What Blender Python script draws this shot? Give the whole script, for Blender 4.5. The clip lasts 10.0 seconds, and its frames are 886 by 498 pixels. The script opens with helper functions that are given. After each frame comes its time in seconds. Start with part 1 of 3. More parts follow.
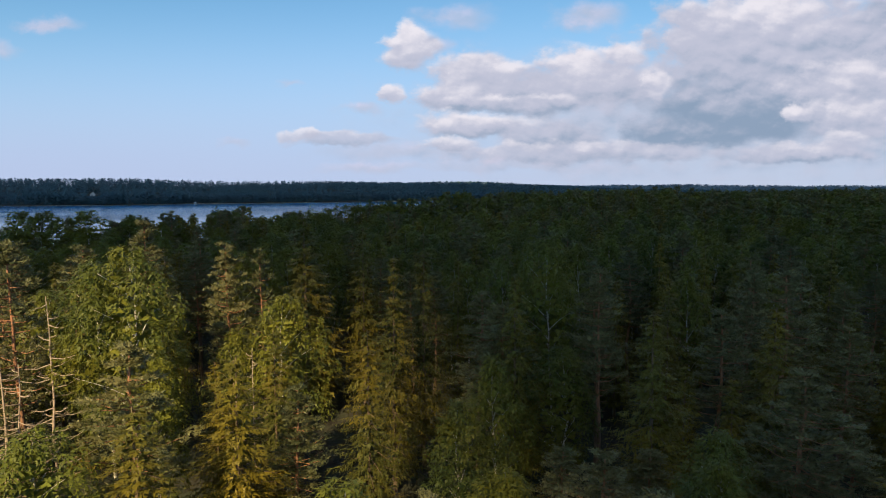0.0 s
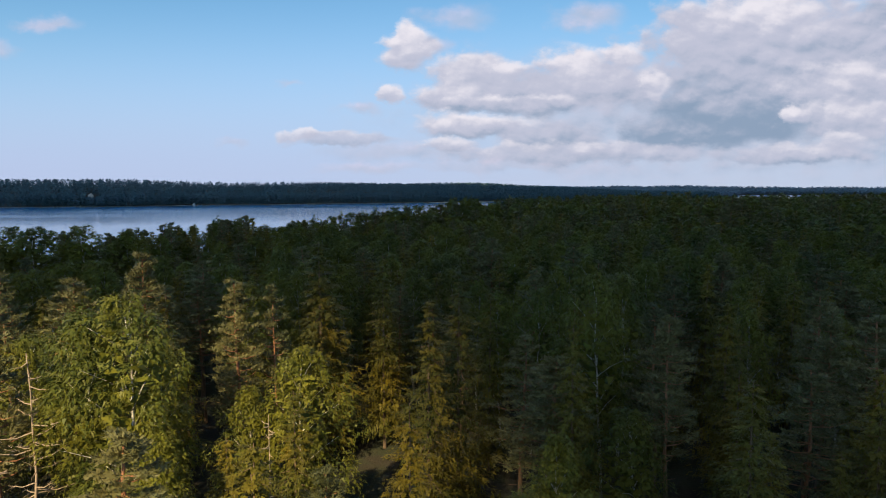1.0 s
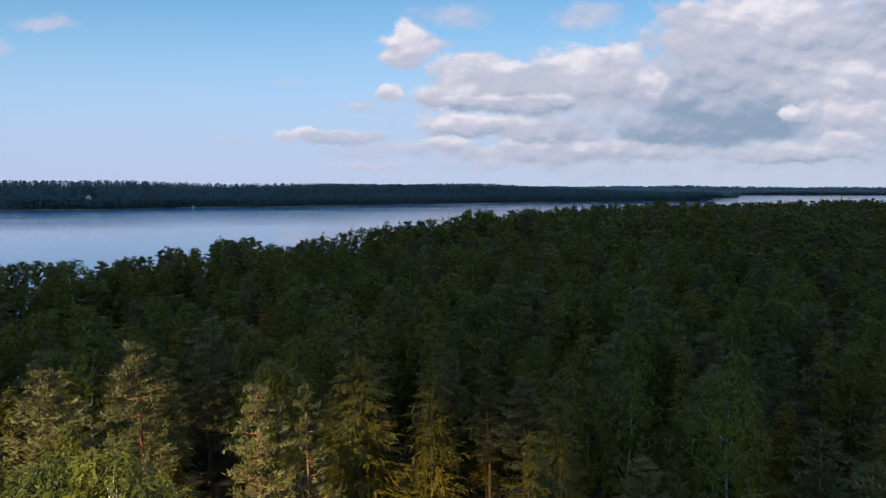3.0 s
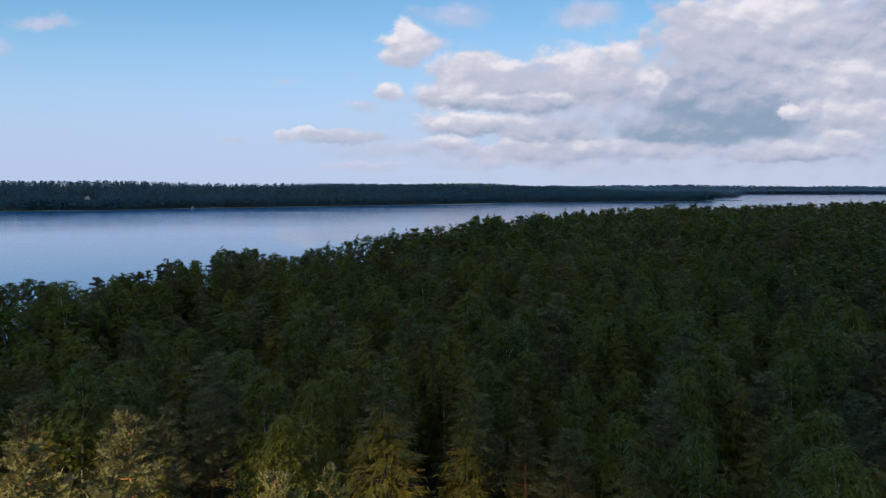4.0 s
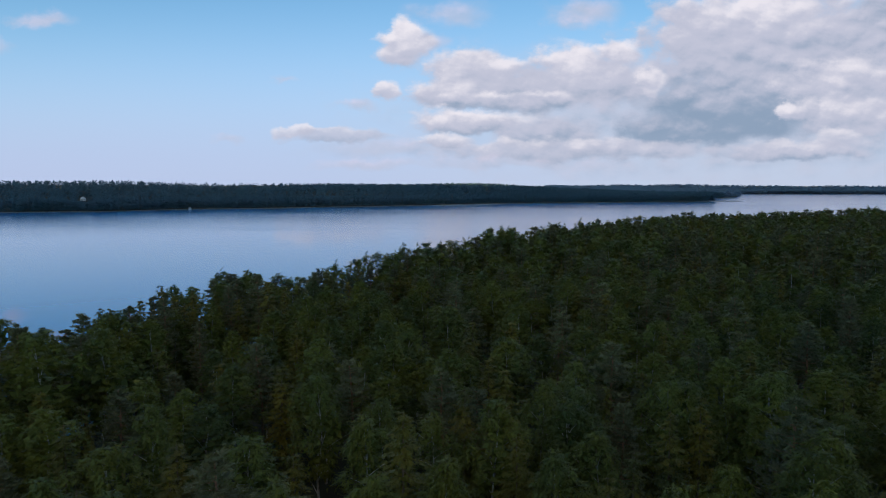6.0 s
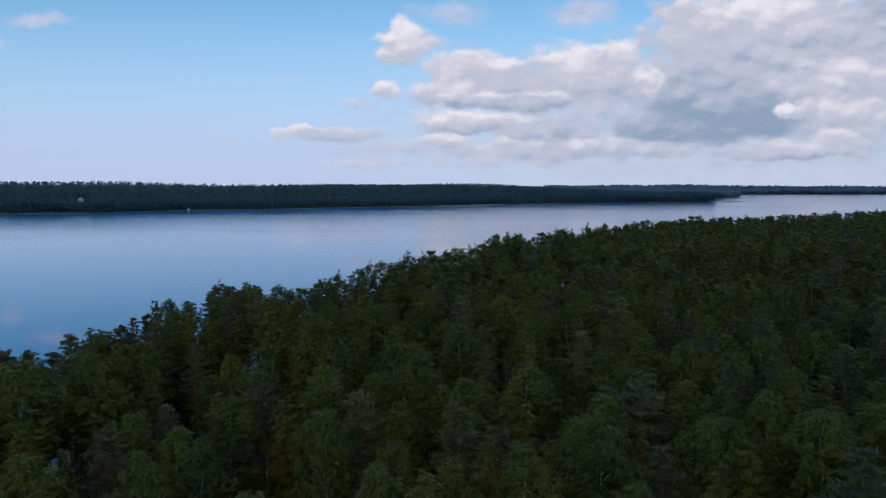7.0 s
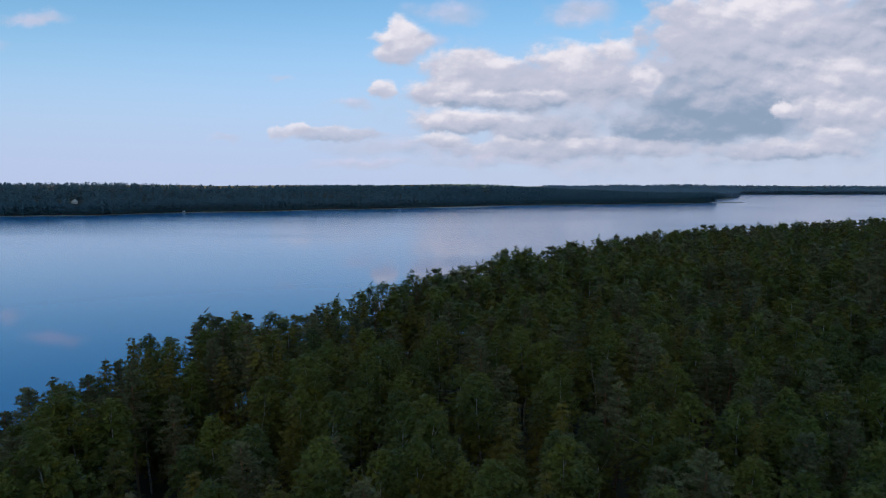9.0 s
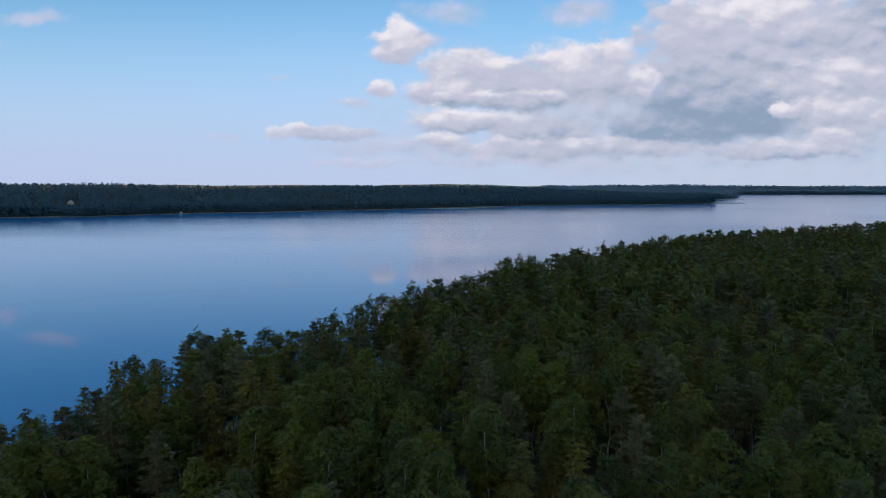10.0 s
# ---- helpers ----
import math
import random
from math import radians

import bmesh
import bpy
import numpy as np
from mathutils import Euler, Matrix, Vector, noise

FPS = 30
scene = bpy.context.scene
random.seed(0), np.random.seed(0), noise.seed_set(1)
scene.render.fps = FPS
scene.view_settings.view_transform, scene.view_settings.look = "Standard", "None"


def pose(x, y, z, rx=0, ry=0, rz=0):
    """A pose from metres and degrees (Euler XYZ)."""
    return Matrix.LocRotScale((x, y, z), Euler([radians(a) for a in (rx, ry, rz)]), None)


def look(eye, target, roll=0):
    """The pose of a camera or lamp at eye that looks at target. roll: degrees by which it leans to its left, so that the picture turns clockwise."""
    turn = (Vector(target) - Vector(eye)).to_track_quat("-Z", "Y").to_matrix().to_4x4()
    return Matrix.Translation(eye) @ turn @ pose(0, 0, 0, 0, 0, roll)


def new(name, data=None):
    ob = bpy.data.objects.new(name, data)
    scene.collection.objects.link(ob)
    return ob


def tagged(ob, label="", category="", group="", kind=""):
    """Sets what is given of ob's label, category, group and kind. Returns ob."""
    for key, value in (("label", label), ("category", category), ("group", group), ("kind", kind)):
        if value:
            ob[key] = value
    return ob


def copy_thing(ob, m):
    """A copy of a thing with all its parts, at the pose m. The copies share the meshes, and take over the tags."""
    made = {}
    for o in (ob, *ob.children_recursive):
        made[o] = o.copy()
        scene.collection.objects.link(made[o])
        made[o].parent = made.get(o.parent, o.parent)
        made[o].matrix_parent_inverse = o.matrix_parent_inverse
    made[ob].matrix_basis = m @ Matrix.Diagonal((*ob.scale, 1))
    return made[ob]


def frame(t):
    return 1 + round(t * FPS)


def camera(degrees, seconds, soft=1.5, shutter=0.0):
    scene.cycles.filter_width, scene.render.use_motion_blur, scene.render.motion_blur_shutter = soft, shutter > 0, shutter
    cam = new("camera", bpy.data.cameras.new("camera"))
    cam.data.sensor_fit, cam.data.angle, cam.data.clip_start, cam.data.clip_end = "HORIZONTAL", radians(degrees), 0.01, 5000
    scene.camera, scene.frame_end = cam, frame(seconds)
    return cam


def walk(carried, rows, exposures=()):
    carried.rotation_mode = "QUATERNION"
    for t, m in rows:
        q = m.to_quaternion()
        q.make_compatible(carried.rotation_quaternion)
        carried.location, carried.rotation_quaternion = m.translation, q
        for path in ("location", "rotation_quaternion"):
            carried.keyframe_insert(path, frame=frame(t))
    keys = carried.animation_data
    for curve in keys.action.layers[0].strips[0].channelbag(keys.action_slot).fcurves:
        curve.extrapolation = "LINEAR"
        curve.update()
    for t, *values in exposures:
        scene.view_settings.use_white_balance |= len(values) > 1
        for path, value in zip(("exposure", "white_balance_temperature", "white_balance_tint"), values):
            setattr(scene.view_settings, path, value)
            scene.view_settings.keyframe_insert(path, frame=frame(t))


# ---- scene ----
cam = camera(70.0, 10.0, soft=1.0)
# seconds, eye x y z, pitch, lean, turn
PATH_ROWS = [
    (0.0, 0.00, 0.00, 26.00, -5.56, 0.00, 0.00),
    (0.5, -1.43, 3.16, 27.04, -5.55, -0.05, -0.05),
    (1.0, -2.90, 6.40, 28.16, -5.53, -0.10, -0.12),
    (1.5, -4.22, 9.46, 29.21, -5.52, -0.13, -0.16),
    (2.0, -5.54, 12.51, 30.39, -5.53, -0.14, -0.18),
    (2.5, -6.72, 15.31, 31.39, -5.56, -0.12, -0.19),
    (4.0, -10.58, 24.64, 34.49, -5.69, -0.05, -0.25),
    (4.5, -11.76, 27.66, 35.49, -5.74, -0.06, -0.29),
    (5.0, -13.01, 30.79, 36.55, -5.78, -0.08, -0.34),
    (5.5, -14.11, 33.83, 37.51, -5.81, -0.10, -0.41),
    (7.0, -16.85, 42.83, 40.09, -5.85, -0.11, -0.55),
    (7.5, -17.55, 45.70, 40.93, -5.86, -0.10, -0.61),
    (8.0, -18.12, 48.72, 41.85, -5.87, -0.09, -0.67),
    (8.5, -18.60, 51.83, 42.73, -5.89, -0.08, -0.72),
    (9.0, -18.97, 55.08, 43.72, -5.91, -0.09, -0.77),
    (9.5, -19.35, 58.25, 44.64, -5.93, -0.09, -0.84),
    (10.0, -19.68, 61.52, 45.60, -5.95, -0.11, -0.91),
]
walk(cam, [(t, pose(x, y, z, 90 + pitch, lean, turn)) for t, x, y, z, pitch, lean, turn in PATH_ROWS])

# ---------------------------------------------------------------- sun, sky
SUN_EL, SUN_AZ = radians(36), math.atan2(-0.30, -0.954)
TO_SUN = Vector((math.sin(SUN_AZ) * math.cos(SUN_EL), math.cos(SUN_AZ) * math.cos(SUN_EL), math.sin(SUN_EL)))
sun = new("sun", bpy.data.lights.new("sun", "SUN"))
sun.data.energy, sun.data.angle, sun.data.color = 5.0, radians(0.55), (1.0, 0.75, 0.38)
sun.matrix_world = look(TO_SUN * 900, (0, 0, 0))

scene.view_settings.exposure = 1.0
world = bpy.data.worlds.new("sky")
scene.world = world
world.use_nodes = True
WN, WL = world.node_tree.nodes, world.node_tree.links
WN.clear()


def wire(tree, socket, value):
    """Plug a socket or a plain value into an input."""
    if isinstance(value, bpy.types.NodeSocket):
        tree.links.new(value, socket)
    else:
        socket.default_value = value


def calc(tree, op, a, b=0.0, c=0.0):
    n = tree.nodes.new("ShaderNodeMath")
    n.operation = op
    for s, v in zip(n.inputs, (a, b, c)):
        wire(tree, s, v)
    return n.outputs[0]


def ramped(tree, value, low, high, out_low=0.0, out_high=1.0):
    n = tree.nodes.new("ShaderNodeMapRange")
    n.interpolation_type = "SMOOTHSTEP"
    for k, v in enumerate((value, low, high, out_low, out_high)):
        wire(tree, n.inputs[k], v)
    return n.outputs[0]


def mixed(tree, fac, a, b, mode="MIX"):
    n = tree.nodes.new("ShaderNodeMix")
    n.data_type, n.blend_type = "RGBA", mode
    wire(tree, n.inputs[0], fac)
    wire(tree, n.inputs[6], a)
    wire(tree, n.inputs[7], b)
    return n.outputs[2]


def joined(tree, x, y, z):
    n = tree.nodes.new("ShaderNodeCombineXYZ")
    for s, v in zip(n.inputs, (x, y, z)):
        wire(tree, s, v)
    return n.outputs[0]


def grain(tree, vector, scale, detail=4.0, rough=0.55):
    n = tree.nodes.new("ShaderNodeTexNoise")
    wire(tree, n.inputs["Vector"], vector)
    n.inputs["Scale"].default_value, n.inputs["Detail"].default_value, n.inputs["Roughness"].default_value = scale, detail, rough
    return n


def build_sky():
    T = world.node_tree
    way = T.nodes.new("ShaderNodeTexCoord").outputs["Generated"]
    split = T.nodes.new("ShaderNodeSeparateXYZ")
    wire(T, split.inputs[0], way)
    x, y, z = split.outputs
    ahead = calc(T, "MAXIMUM", y, 0.08)
    u, v = calc(T, "DIVIDE", x, ahead), calc(T, "DIVIDE", z, ahead)
    flat = joined(T, u, calc(T, "MULTIPLY", v, 1.5), 0.0)
    billow = grain(T, flat, 13.0, 6.0, 0.55)
    fine = grain(T, flat, 34.0, 6.0, 0.6)

    def puffs(shift_u, shift_v, scale):
        """Rounded heads, as of cauliflower."""
        wavy = joined(T, calc(T, "MULTIPLY_ADD", fine.outputs[0], 0.022, calc(T, "ADD", u, shift_u)), calc(T, "MULTIPLY_ADD", billow.outputs[0], 0.05, calc(T, "MULTIPLY_ADD", v, 1.5, shift_v)), 0.0)
        n = T.nodes.new("ShaderNodeTexVoronoi")
        n.feature, n.inputs["Smoothness"].default_value, n.inputs["Scale"].default_value = "SMOOTH_F1", 0.35, scale
        wire(T, n.inputs["Vector"], wavy)
        return n.outputs["Distance"]
    heads, heads_lit = puffs(0.0, 0.0, 26.0), puffs(-0.004, 0.010, 26.0)
    warp, warp2 = T.nodes.new("ShaderNodeSeparateColor"), T.nodes.new("ShaderNodeSeparateColor")
    wire(T, warp.inputs[0], billow.outputs["Color"])
    wire(T, warp2.inputs[0], fine.outputs["Color"])
    wu = calc(T, "MULTIPLY_ADD", calc(T, "SUBTRACT", warp.outputs[0], 0.5), 0.070, u)
    wu = calc(T, "MULTIPLY_ADD", calc(T, "SUBTRACT", warp2.outputs[0], 0.5), 0.028, wu)
    wv = calc(T, "MULTIPLY_ADD", calc(T, "SUBTRACT", warp.outputs[1], 0.5), 0.040, v)
    wv = calc(T, "MULTIPLY_ADD", calc(T, "SUBTRACT", warp2.outputs[1], 0.5), 0.016, wv)
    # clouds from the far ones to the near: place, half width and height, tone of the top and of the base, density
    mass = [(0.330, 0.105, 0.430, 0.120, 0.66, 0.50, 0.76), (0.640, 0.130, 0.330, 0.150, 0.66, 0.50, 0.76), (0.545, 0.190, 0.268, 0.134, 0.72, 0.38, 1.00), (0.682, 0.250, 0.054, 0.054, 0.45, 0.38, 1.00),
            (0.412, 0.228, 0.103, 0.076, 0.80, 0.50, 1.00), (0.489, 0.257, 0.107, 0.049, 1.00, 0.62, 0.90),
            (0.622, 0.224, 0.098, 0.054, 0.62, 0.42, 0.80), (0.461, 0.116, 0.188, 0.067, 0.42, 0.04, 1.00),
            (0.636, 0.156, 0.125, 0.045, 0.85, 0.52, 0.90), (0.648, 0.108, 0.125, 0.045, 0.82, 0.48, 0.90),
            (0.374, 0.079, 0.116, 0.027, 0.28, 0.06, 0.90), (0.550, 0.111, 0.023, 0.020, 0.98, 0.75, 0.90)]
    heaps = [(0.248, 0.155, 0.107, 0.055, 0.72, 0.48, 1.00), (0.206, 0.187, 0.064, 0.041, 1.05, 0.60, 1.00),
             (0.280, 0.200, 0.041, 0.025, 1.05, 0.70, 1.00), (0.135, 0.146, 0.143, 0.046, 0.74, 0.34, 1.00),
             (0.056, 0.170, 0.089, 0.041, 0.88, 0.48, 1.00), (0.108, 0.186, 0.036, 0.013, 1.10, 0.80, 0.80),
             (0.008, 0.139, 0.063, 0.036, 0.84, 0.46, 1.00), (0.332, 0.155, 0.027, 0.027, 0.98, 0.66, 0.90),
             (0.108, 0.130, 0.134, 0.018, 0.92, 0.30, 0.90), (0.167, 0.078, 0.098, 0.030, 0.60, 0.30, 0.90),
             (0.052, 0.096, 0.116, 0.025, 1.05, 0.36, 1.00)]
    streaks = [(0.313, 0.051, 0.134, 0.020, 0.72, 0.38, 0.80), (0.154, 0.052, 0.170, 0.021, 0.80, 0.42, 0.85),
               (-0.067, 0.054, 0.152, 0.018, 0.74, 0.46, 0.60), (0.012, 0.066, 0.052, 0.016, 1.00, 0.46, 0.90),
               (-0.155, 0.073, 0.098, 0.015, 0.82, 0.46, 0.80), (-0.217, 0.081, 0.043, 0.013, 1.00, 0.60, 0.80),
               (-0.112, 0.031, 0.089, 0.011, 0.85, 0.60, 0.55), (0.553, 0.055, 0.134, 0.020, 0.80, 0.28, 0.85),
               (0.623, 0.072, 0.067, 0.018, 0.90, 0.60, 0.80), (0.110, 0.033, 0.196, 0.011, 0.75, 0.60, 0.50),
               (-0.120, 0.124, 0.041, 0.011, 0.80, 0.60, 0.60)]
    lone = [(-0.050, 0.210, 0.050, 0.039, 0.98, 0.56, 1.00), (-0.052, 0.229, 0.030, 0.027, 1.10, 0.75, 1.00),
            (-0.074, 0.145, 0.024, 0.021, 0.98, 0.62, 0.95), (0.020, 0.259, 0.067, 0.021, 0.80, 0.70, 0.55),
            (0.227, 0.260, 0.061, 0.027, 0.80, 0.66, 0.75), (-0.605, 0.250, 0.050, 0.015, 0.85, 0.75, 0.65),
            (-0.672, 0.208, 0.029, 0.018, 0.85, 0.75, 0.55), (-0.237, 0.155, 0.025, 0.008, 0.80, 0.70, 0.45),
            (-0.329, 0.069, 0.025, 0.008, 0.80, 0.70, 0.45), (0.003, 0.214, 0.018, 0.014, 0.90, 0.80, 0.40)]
    lit = grain(T, joined(T, calc(T, "ADD", u, -0.006), calc(T, "MULTIPLY_ADD", v, 1.5, 0.016), 0.0), 13.0, 4.0, 0.5)
    fine_lit = grain(T, joined(T, calc(T, "ADD", u, -0.002), calc(T, "MULTIPLY_ADD", v, 1.5, 0.006), 0.0), 34.0, 4.0, 0.55)
    relief = calc(T, "MULTIPLY", calc(T, "SUBTRACT", billow.outputs[0], lit.outputs[0]), 0.80)
    relief = calc(T, "MULTIPLY_ADD", calc(T, "SUBTRACT", fine.outputs[0], fine_lit.outputs[0]), 0.28, relief)
    relief = calc(T, "MULTIPLY_ADD", calc(T, "SUBTRACT", heads_lit, heads), 0.42, relief)
    ragged = calc(T, "MULTIPLY", calc(T, "SUBTRACT", fine.outputs[0], 0.5), 0.42)
    ragged = calc(T, "MULTIPLY_ADD", calc(T, "SUBTRACT", 0.45, heads), 0.34, ragged)

    def clouded(colour):
        for u0, v0, a, b, top, base, dense in mass + heaps + streaks + lone:
            du = calc(T, "MULTIPLY", calc(T, "SUBTRACT", wu, u0), 1 / a)
            dv = calc(T, "MULTIPLY", calc(T, "SUBTRACT", wv, v0), 1 / b)
            low = calc(T, "MAXIMUM", dv, calc(T, "MULTIPLY", dv, -1.2))
            r = calc(T, "SQRT", calc(T, "MULTIPLY_ADD", du, du, calc(T, "MULTIPLY", low, low)))
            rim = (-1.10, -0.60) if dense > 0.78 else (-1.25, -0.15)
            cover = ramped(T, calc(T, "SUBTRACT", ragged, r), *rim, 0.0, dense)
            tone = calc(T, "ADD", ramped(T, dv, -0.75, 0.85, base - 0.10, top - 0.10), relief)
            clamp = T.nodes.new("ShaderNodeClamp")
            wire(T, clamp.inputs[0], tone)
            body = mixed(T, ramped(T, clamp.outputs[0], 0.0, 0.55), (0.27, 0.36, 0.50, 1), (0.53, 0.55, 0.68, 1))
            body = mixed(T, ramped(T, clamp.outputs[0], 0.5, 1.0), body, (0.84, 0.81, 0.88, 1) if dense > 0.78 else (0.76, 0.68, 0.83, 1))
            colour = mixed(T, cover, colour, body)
        return colour
    # the rest of the sky: broken cumulus behind and overhead
    other = grain(T, way, 3.2, 5.0, 0.55)
    away = ramped(T, y, 0.62, 0.30)
    over = calc(T, "MAXIMUM", away, ramped(T, z, 0.42, 0.6))
    rest = calc(T, "MULTIPLY", calc(T, "MULTIPLY", ramped(T, other.outputs[0], 0.52, 0.66), over), ramped(T, z, 0.0, 0.08))
    sky = T.nodes.new("ShaderNodeTexSky")
    sky.sky_type, sky.sun_disc = "NISHITA", False
    sky.sun_elevation, sky.sun_rotation = SUN_EL, SUN_AZ
    sky.air_density, sky.dust_density, sky.ozone_density = 1.0, 0.2, 3.5
    air = mixed(T, 1.0, sky.outputs[0], (0.086, 0.134, 0.136, 1), "MULTIPLY")
    haze = ramped(T, v, 0.32, 0.02, 0.10, 0.92)
    clear = mixed(T, haze, air, mixed(T, ramped(T, u, -0.3, 0.5), (0.475, 0.55, 0.82, 1), (0.51, 0.56, 0.77, 1)))
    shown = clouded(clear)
    shown = mixed(T, rest, shown, (0.62, 0.63, 0.68, 1))
    back = T.nodes.new("ShaderNodeBackground")
    wire(T, back.inputs[0], shown)
    back.inputs[1].default_value = 0.5
    wire(T, T.nodes.new("ShaderNodeOutputWorld").inputs[0], back.outputs[0])


build_sky()


# ---------------------------------------------------------------- materials
def material(name):
    m = bpy.data.materials.new(name)
    m.use_nodes = True
    return m, m.node_tree, m.node_tree.nodes["Principled BSDF"]


def leaf_material(name, dark, light, warm, rough=0.55, through_light=0.3, spread=6.0, leaf=0.0, gaps=0.5, hang=1.0):
    """Foliage: tone varies leaf by leaf, tree by tree, and in stands. leaf: size of the single leaves that each spray is broken into."""
    m, T, B = material(name)
    geo = T.nodes.new("ShaderNodeNewGeometry")
    info = T.nodes.new("ShaderNodeObjectInfo")
    stand = grain(T, geo.outputs["Position"], 1 / spread, 2.0)
    fac = calc(T, "MULTIPLY_ADD", geo.outputs["Random Per Island"], 0.34, calc(T, "MULTIPLY_ADD", info.outputs["Random"], 0.62, -0.01))
    col = mixed(T, fac, (*dark, 1), (*light, 1))
    col = mixed(T, ramped(T, stand.outputs[0], 0.40, 0.66, 0.0, 0.65), col, (*warm, 1))
    wire(T, B.inputs["Base Color"], col)
    B.inputs["Roughness"].default_value = rough
    B.inputs["Specular IOR Level"].default_value = 0.25
    lucent = T.nodes.new("ShaderNodeBsdfTranslucent")
    wire(T, lucent.inputs[0], mixed(T, 0.5, col, (*warm, 1)))
    blend = T.nodes.new("ShaderNodeMixShader")
    blend.inputs[0].default_value = through_light
    wire(T, blend.inputs[1], B.outputs[0])
    wire(T, blend.inputs[2], lucent.outputs[0])
    shown = blend.outputs[0]
    if leaf:
        place = T.nodes.new("ShaderNodeSeparateXYZ")
        wire(T, place.inputs[0], geo.outputs["Position"])
        ragged = grain(T, joined(T, place.outputs[0], place.outputs[1], calc(T, "MULTIPLY", place.outputs[2], hang)), 1 / leaf, 1.0)
        open_air = T.nodes.new("ShaderNodeBsdfTransparent")
        cut = T.nodes.new("ShaderNodeMixShader")
        wire(T, cut.inputs[0], calc(T, "GREATER_THAN", ragged.outputs[0], gaps))
        wire(T, cut.inputs[1], open_air.outputs[0])
        wire(T, cut.inputs[2], shown)
        shown = cut.outputs[0]
    wire(T, T.nodes["Material Output"].inputs[0], shown)
    return m


def bark_material(name, low, high, split_height, marks=None, scale=3.0):
    """Bark: the colour of the foot and of the upper stem, with plates or dark scars."""
    m, T, B = material(name)
    coord = T.nodes.new("ShaderNodeTexCoord").outputs["Object"]
    sp = T.nodes.new("ShaderNodeSeparateXYZ")
    wire(T, sp.inputs[0], coord)
    flakes = grain(T, joined(T, sp.outputs[0], sp.outputs[1], calc(T, "MULTIPLY", sp.outputs[2], 0.35)), scale * 3, 5.0, 0.65)
    h = calc(T, "MULTIPLY_ADD", calc(T, "SUBTRACT", flakes.outputs[0], 0.5), 5.0, sp.outputs[2])
    col = mixed(T, ramped(T, h, split_height - 2, split_height + 2), (*low, 1), (*high, 1))
    col = mixed(T, ramped(T, flakes.outputs[0], 0.35, 0.6, 0.5, 0.0), col, (0.05, 0.035, 0.025, 1))
    if marks:
        scar = grain(T, joined(T, sp.outputs[0], sp.outputs[1], calc(T, "MULTIPLY", sp.outputs[2], 3.0)), 2.0, 3.0)
        col = mixed(T, ramped(T, scar.outputs[0], 0.56, 0.62), col, (*marks, 1))
    wire(T, B.inputs["Base Color"], col)
    B.inputs["Roughness"].default_value = 0.85
    bump = T.nodes.new("ShaderNodeBump")
    bump.inputs["Strength"].default_value, bump.inputs["Distance"].default_value = 0.6, 0.03
    wire(T, bump.inputs["Height"], flakes.outputs[0])
    wire(T, B.inputs["Normal"], bump.outputs[0])
    return m


BIRCH_TONES = (0.028, 0.047, 0.013), (0.130, 0.148, 0.022), (0.134, 0.126, 0.010)
PINE_TONES = (0.042, 0.053, 0.024), (0.166, 0.166, 0.070), (0.142, 0.128, 0.052)
SPRUCE_TONES = (0.032, 0.044, 0.012), (0.130, 0.114, 0.012), (0.172, 0.124, 0.008)
BIRCH_LEAF = leaf_material("birch_leaf", *BIRCH_TONES, 0.55, 0.24, leaf=0.085, gaps=0.47, hang=0.5)
PINE_NEEDLE = leaf_material("pine_needle", *PINE_TONES, 0.5, 0.15, leaf=0.09, gaps=0.46)
SPRUCE_NEEDLE = leaf_material("spruce_needle", *SPRUCE_TONES, 0.6, 0.15, leaf=0.09, gaps=0.46)
BIRCH_INNER = leaf_material("birch_inner_leaf", *BIRCH_TONES, 0.6, 0.1)
SPRUCE_INNER = leaf_material("spruce_inner_needle", *SPRUCE_TONES, 0.6, 0.05)
# air haze is painted into these two leaf colours: bluish, then paler with distance
FAR_HAZE_LEAF = leaf_material("far_haze_foliage", (0.044, 0.092, 0.116), (0.088, 0.145, 0.170), (0.064, 0.115, 0.148), 0.7, 0.1, 60.0)
DISTANT_HAZE_LEAF = leaf_material("distant_haze_foliage", (0.135, 0.190, 0.245), (0.165, 0.220, 0.275), (0.150, 0.205, 0.260), 0.8, 0.1, 120.0)
BIRCH_BARK = bark_material("birch_bark", (0.34, 0.32, 0.29), (0.44, 0.42, 0.39), 2.0, (0.04, 0.035, 0.03), 1.2)
PINE_BARK = bark_material("pine_bark", (0.13, 0.085, 0.06), (0.29, 0.135, 0.072), 8.0)
SPRUCE_BARK = bark_material("spruce_bark", (0.12, 0.085, 0.06), (0.16, 0.11, 0.075), 9.0)
DEAD_WOOD = bark_material("dead_wood", (0.26, 0.20, 0.16), (0.34, 0.27, 0.22), 6.0)


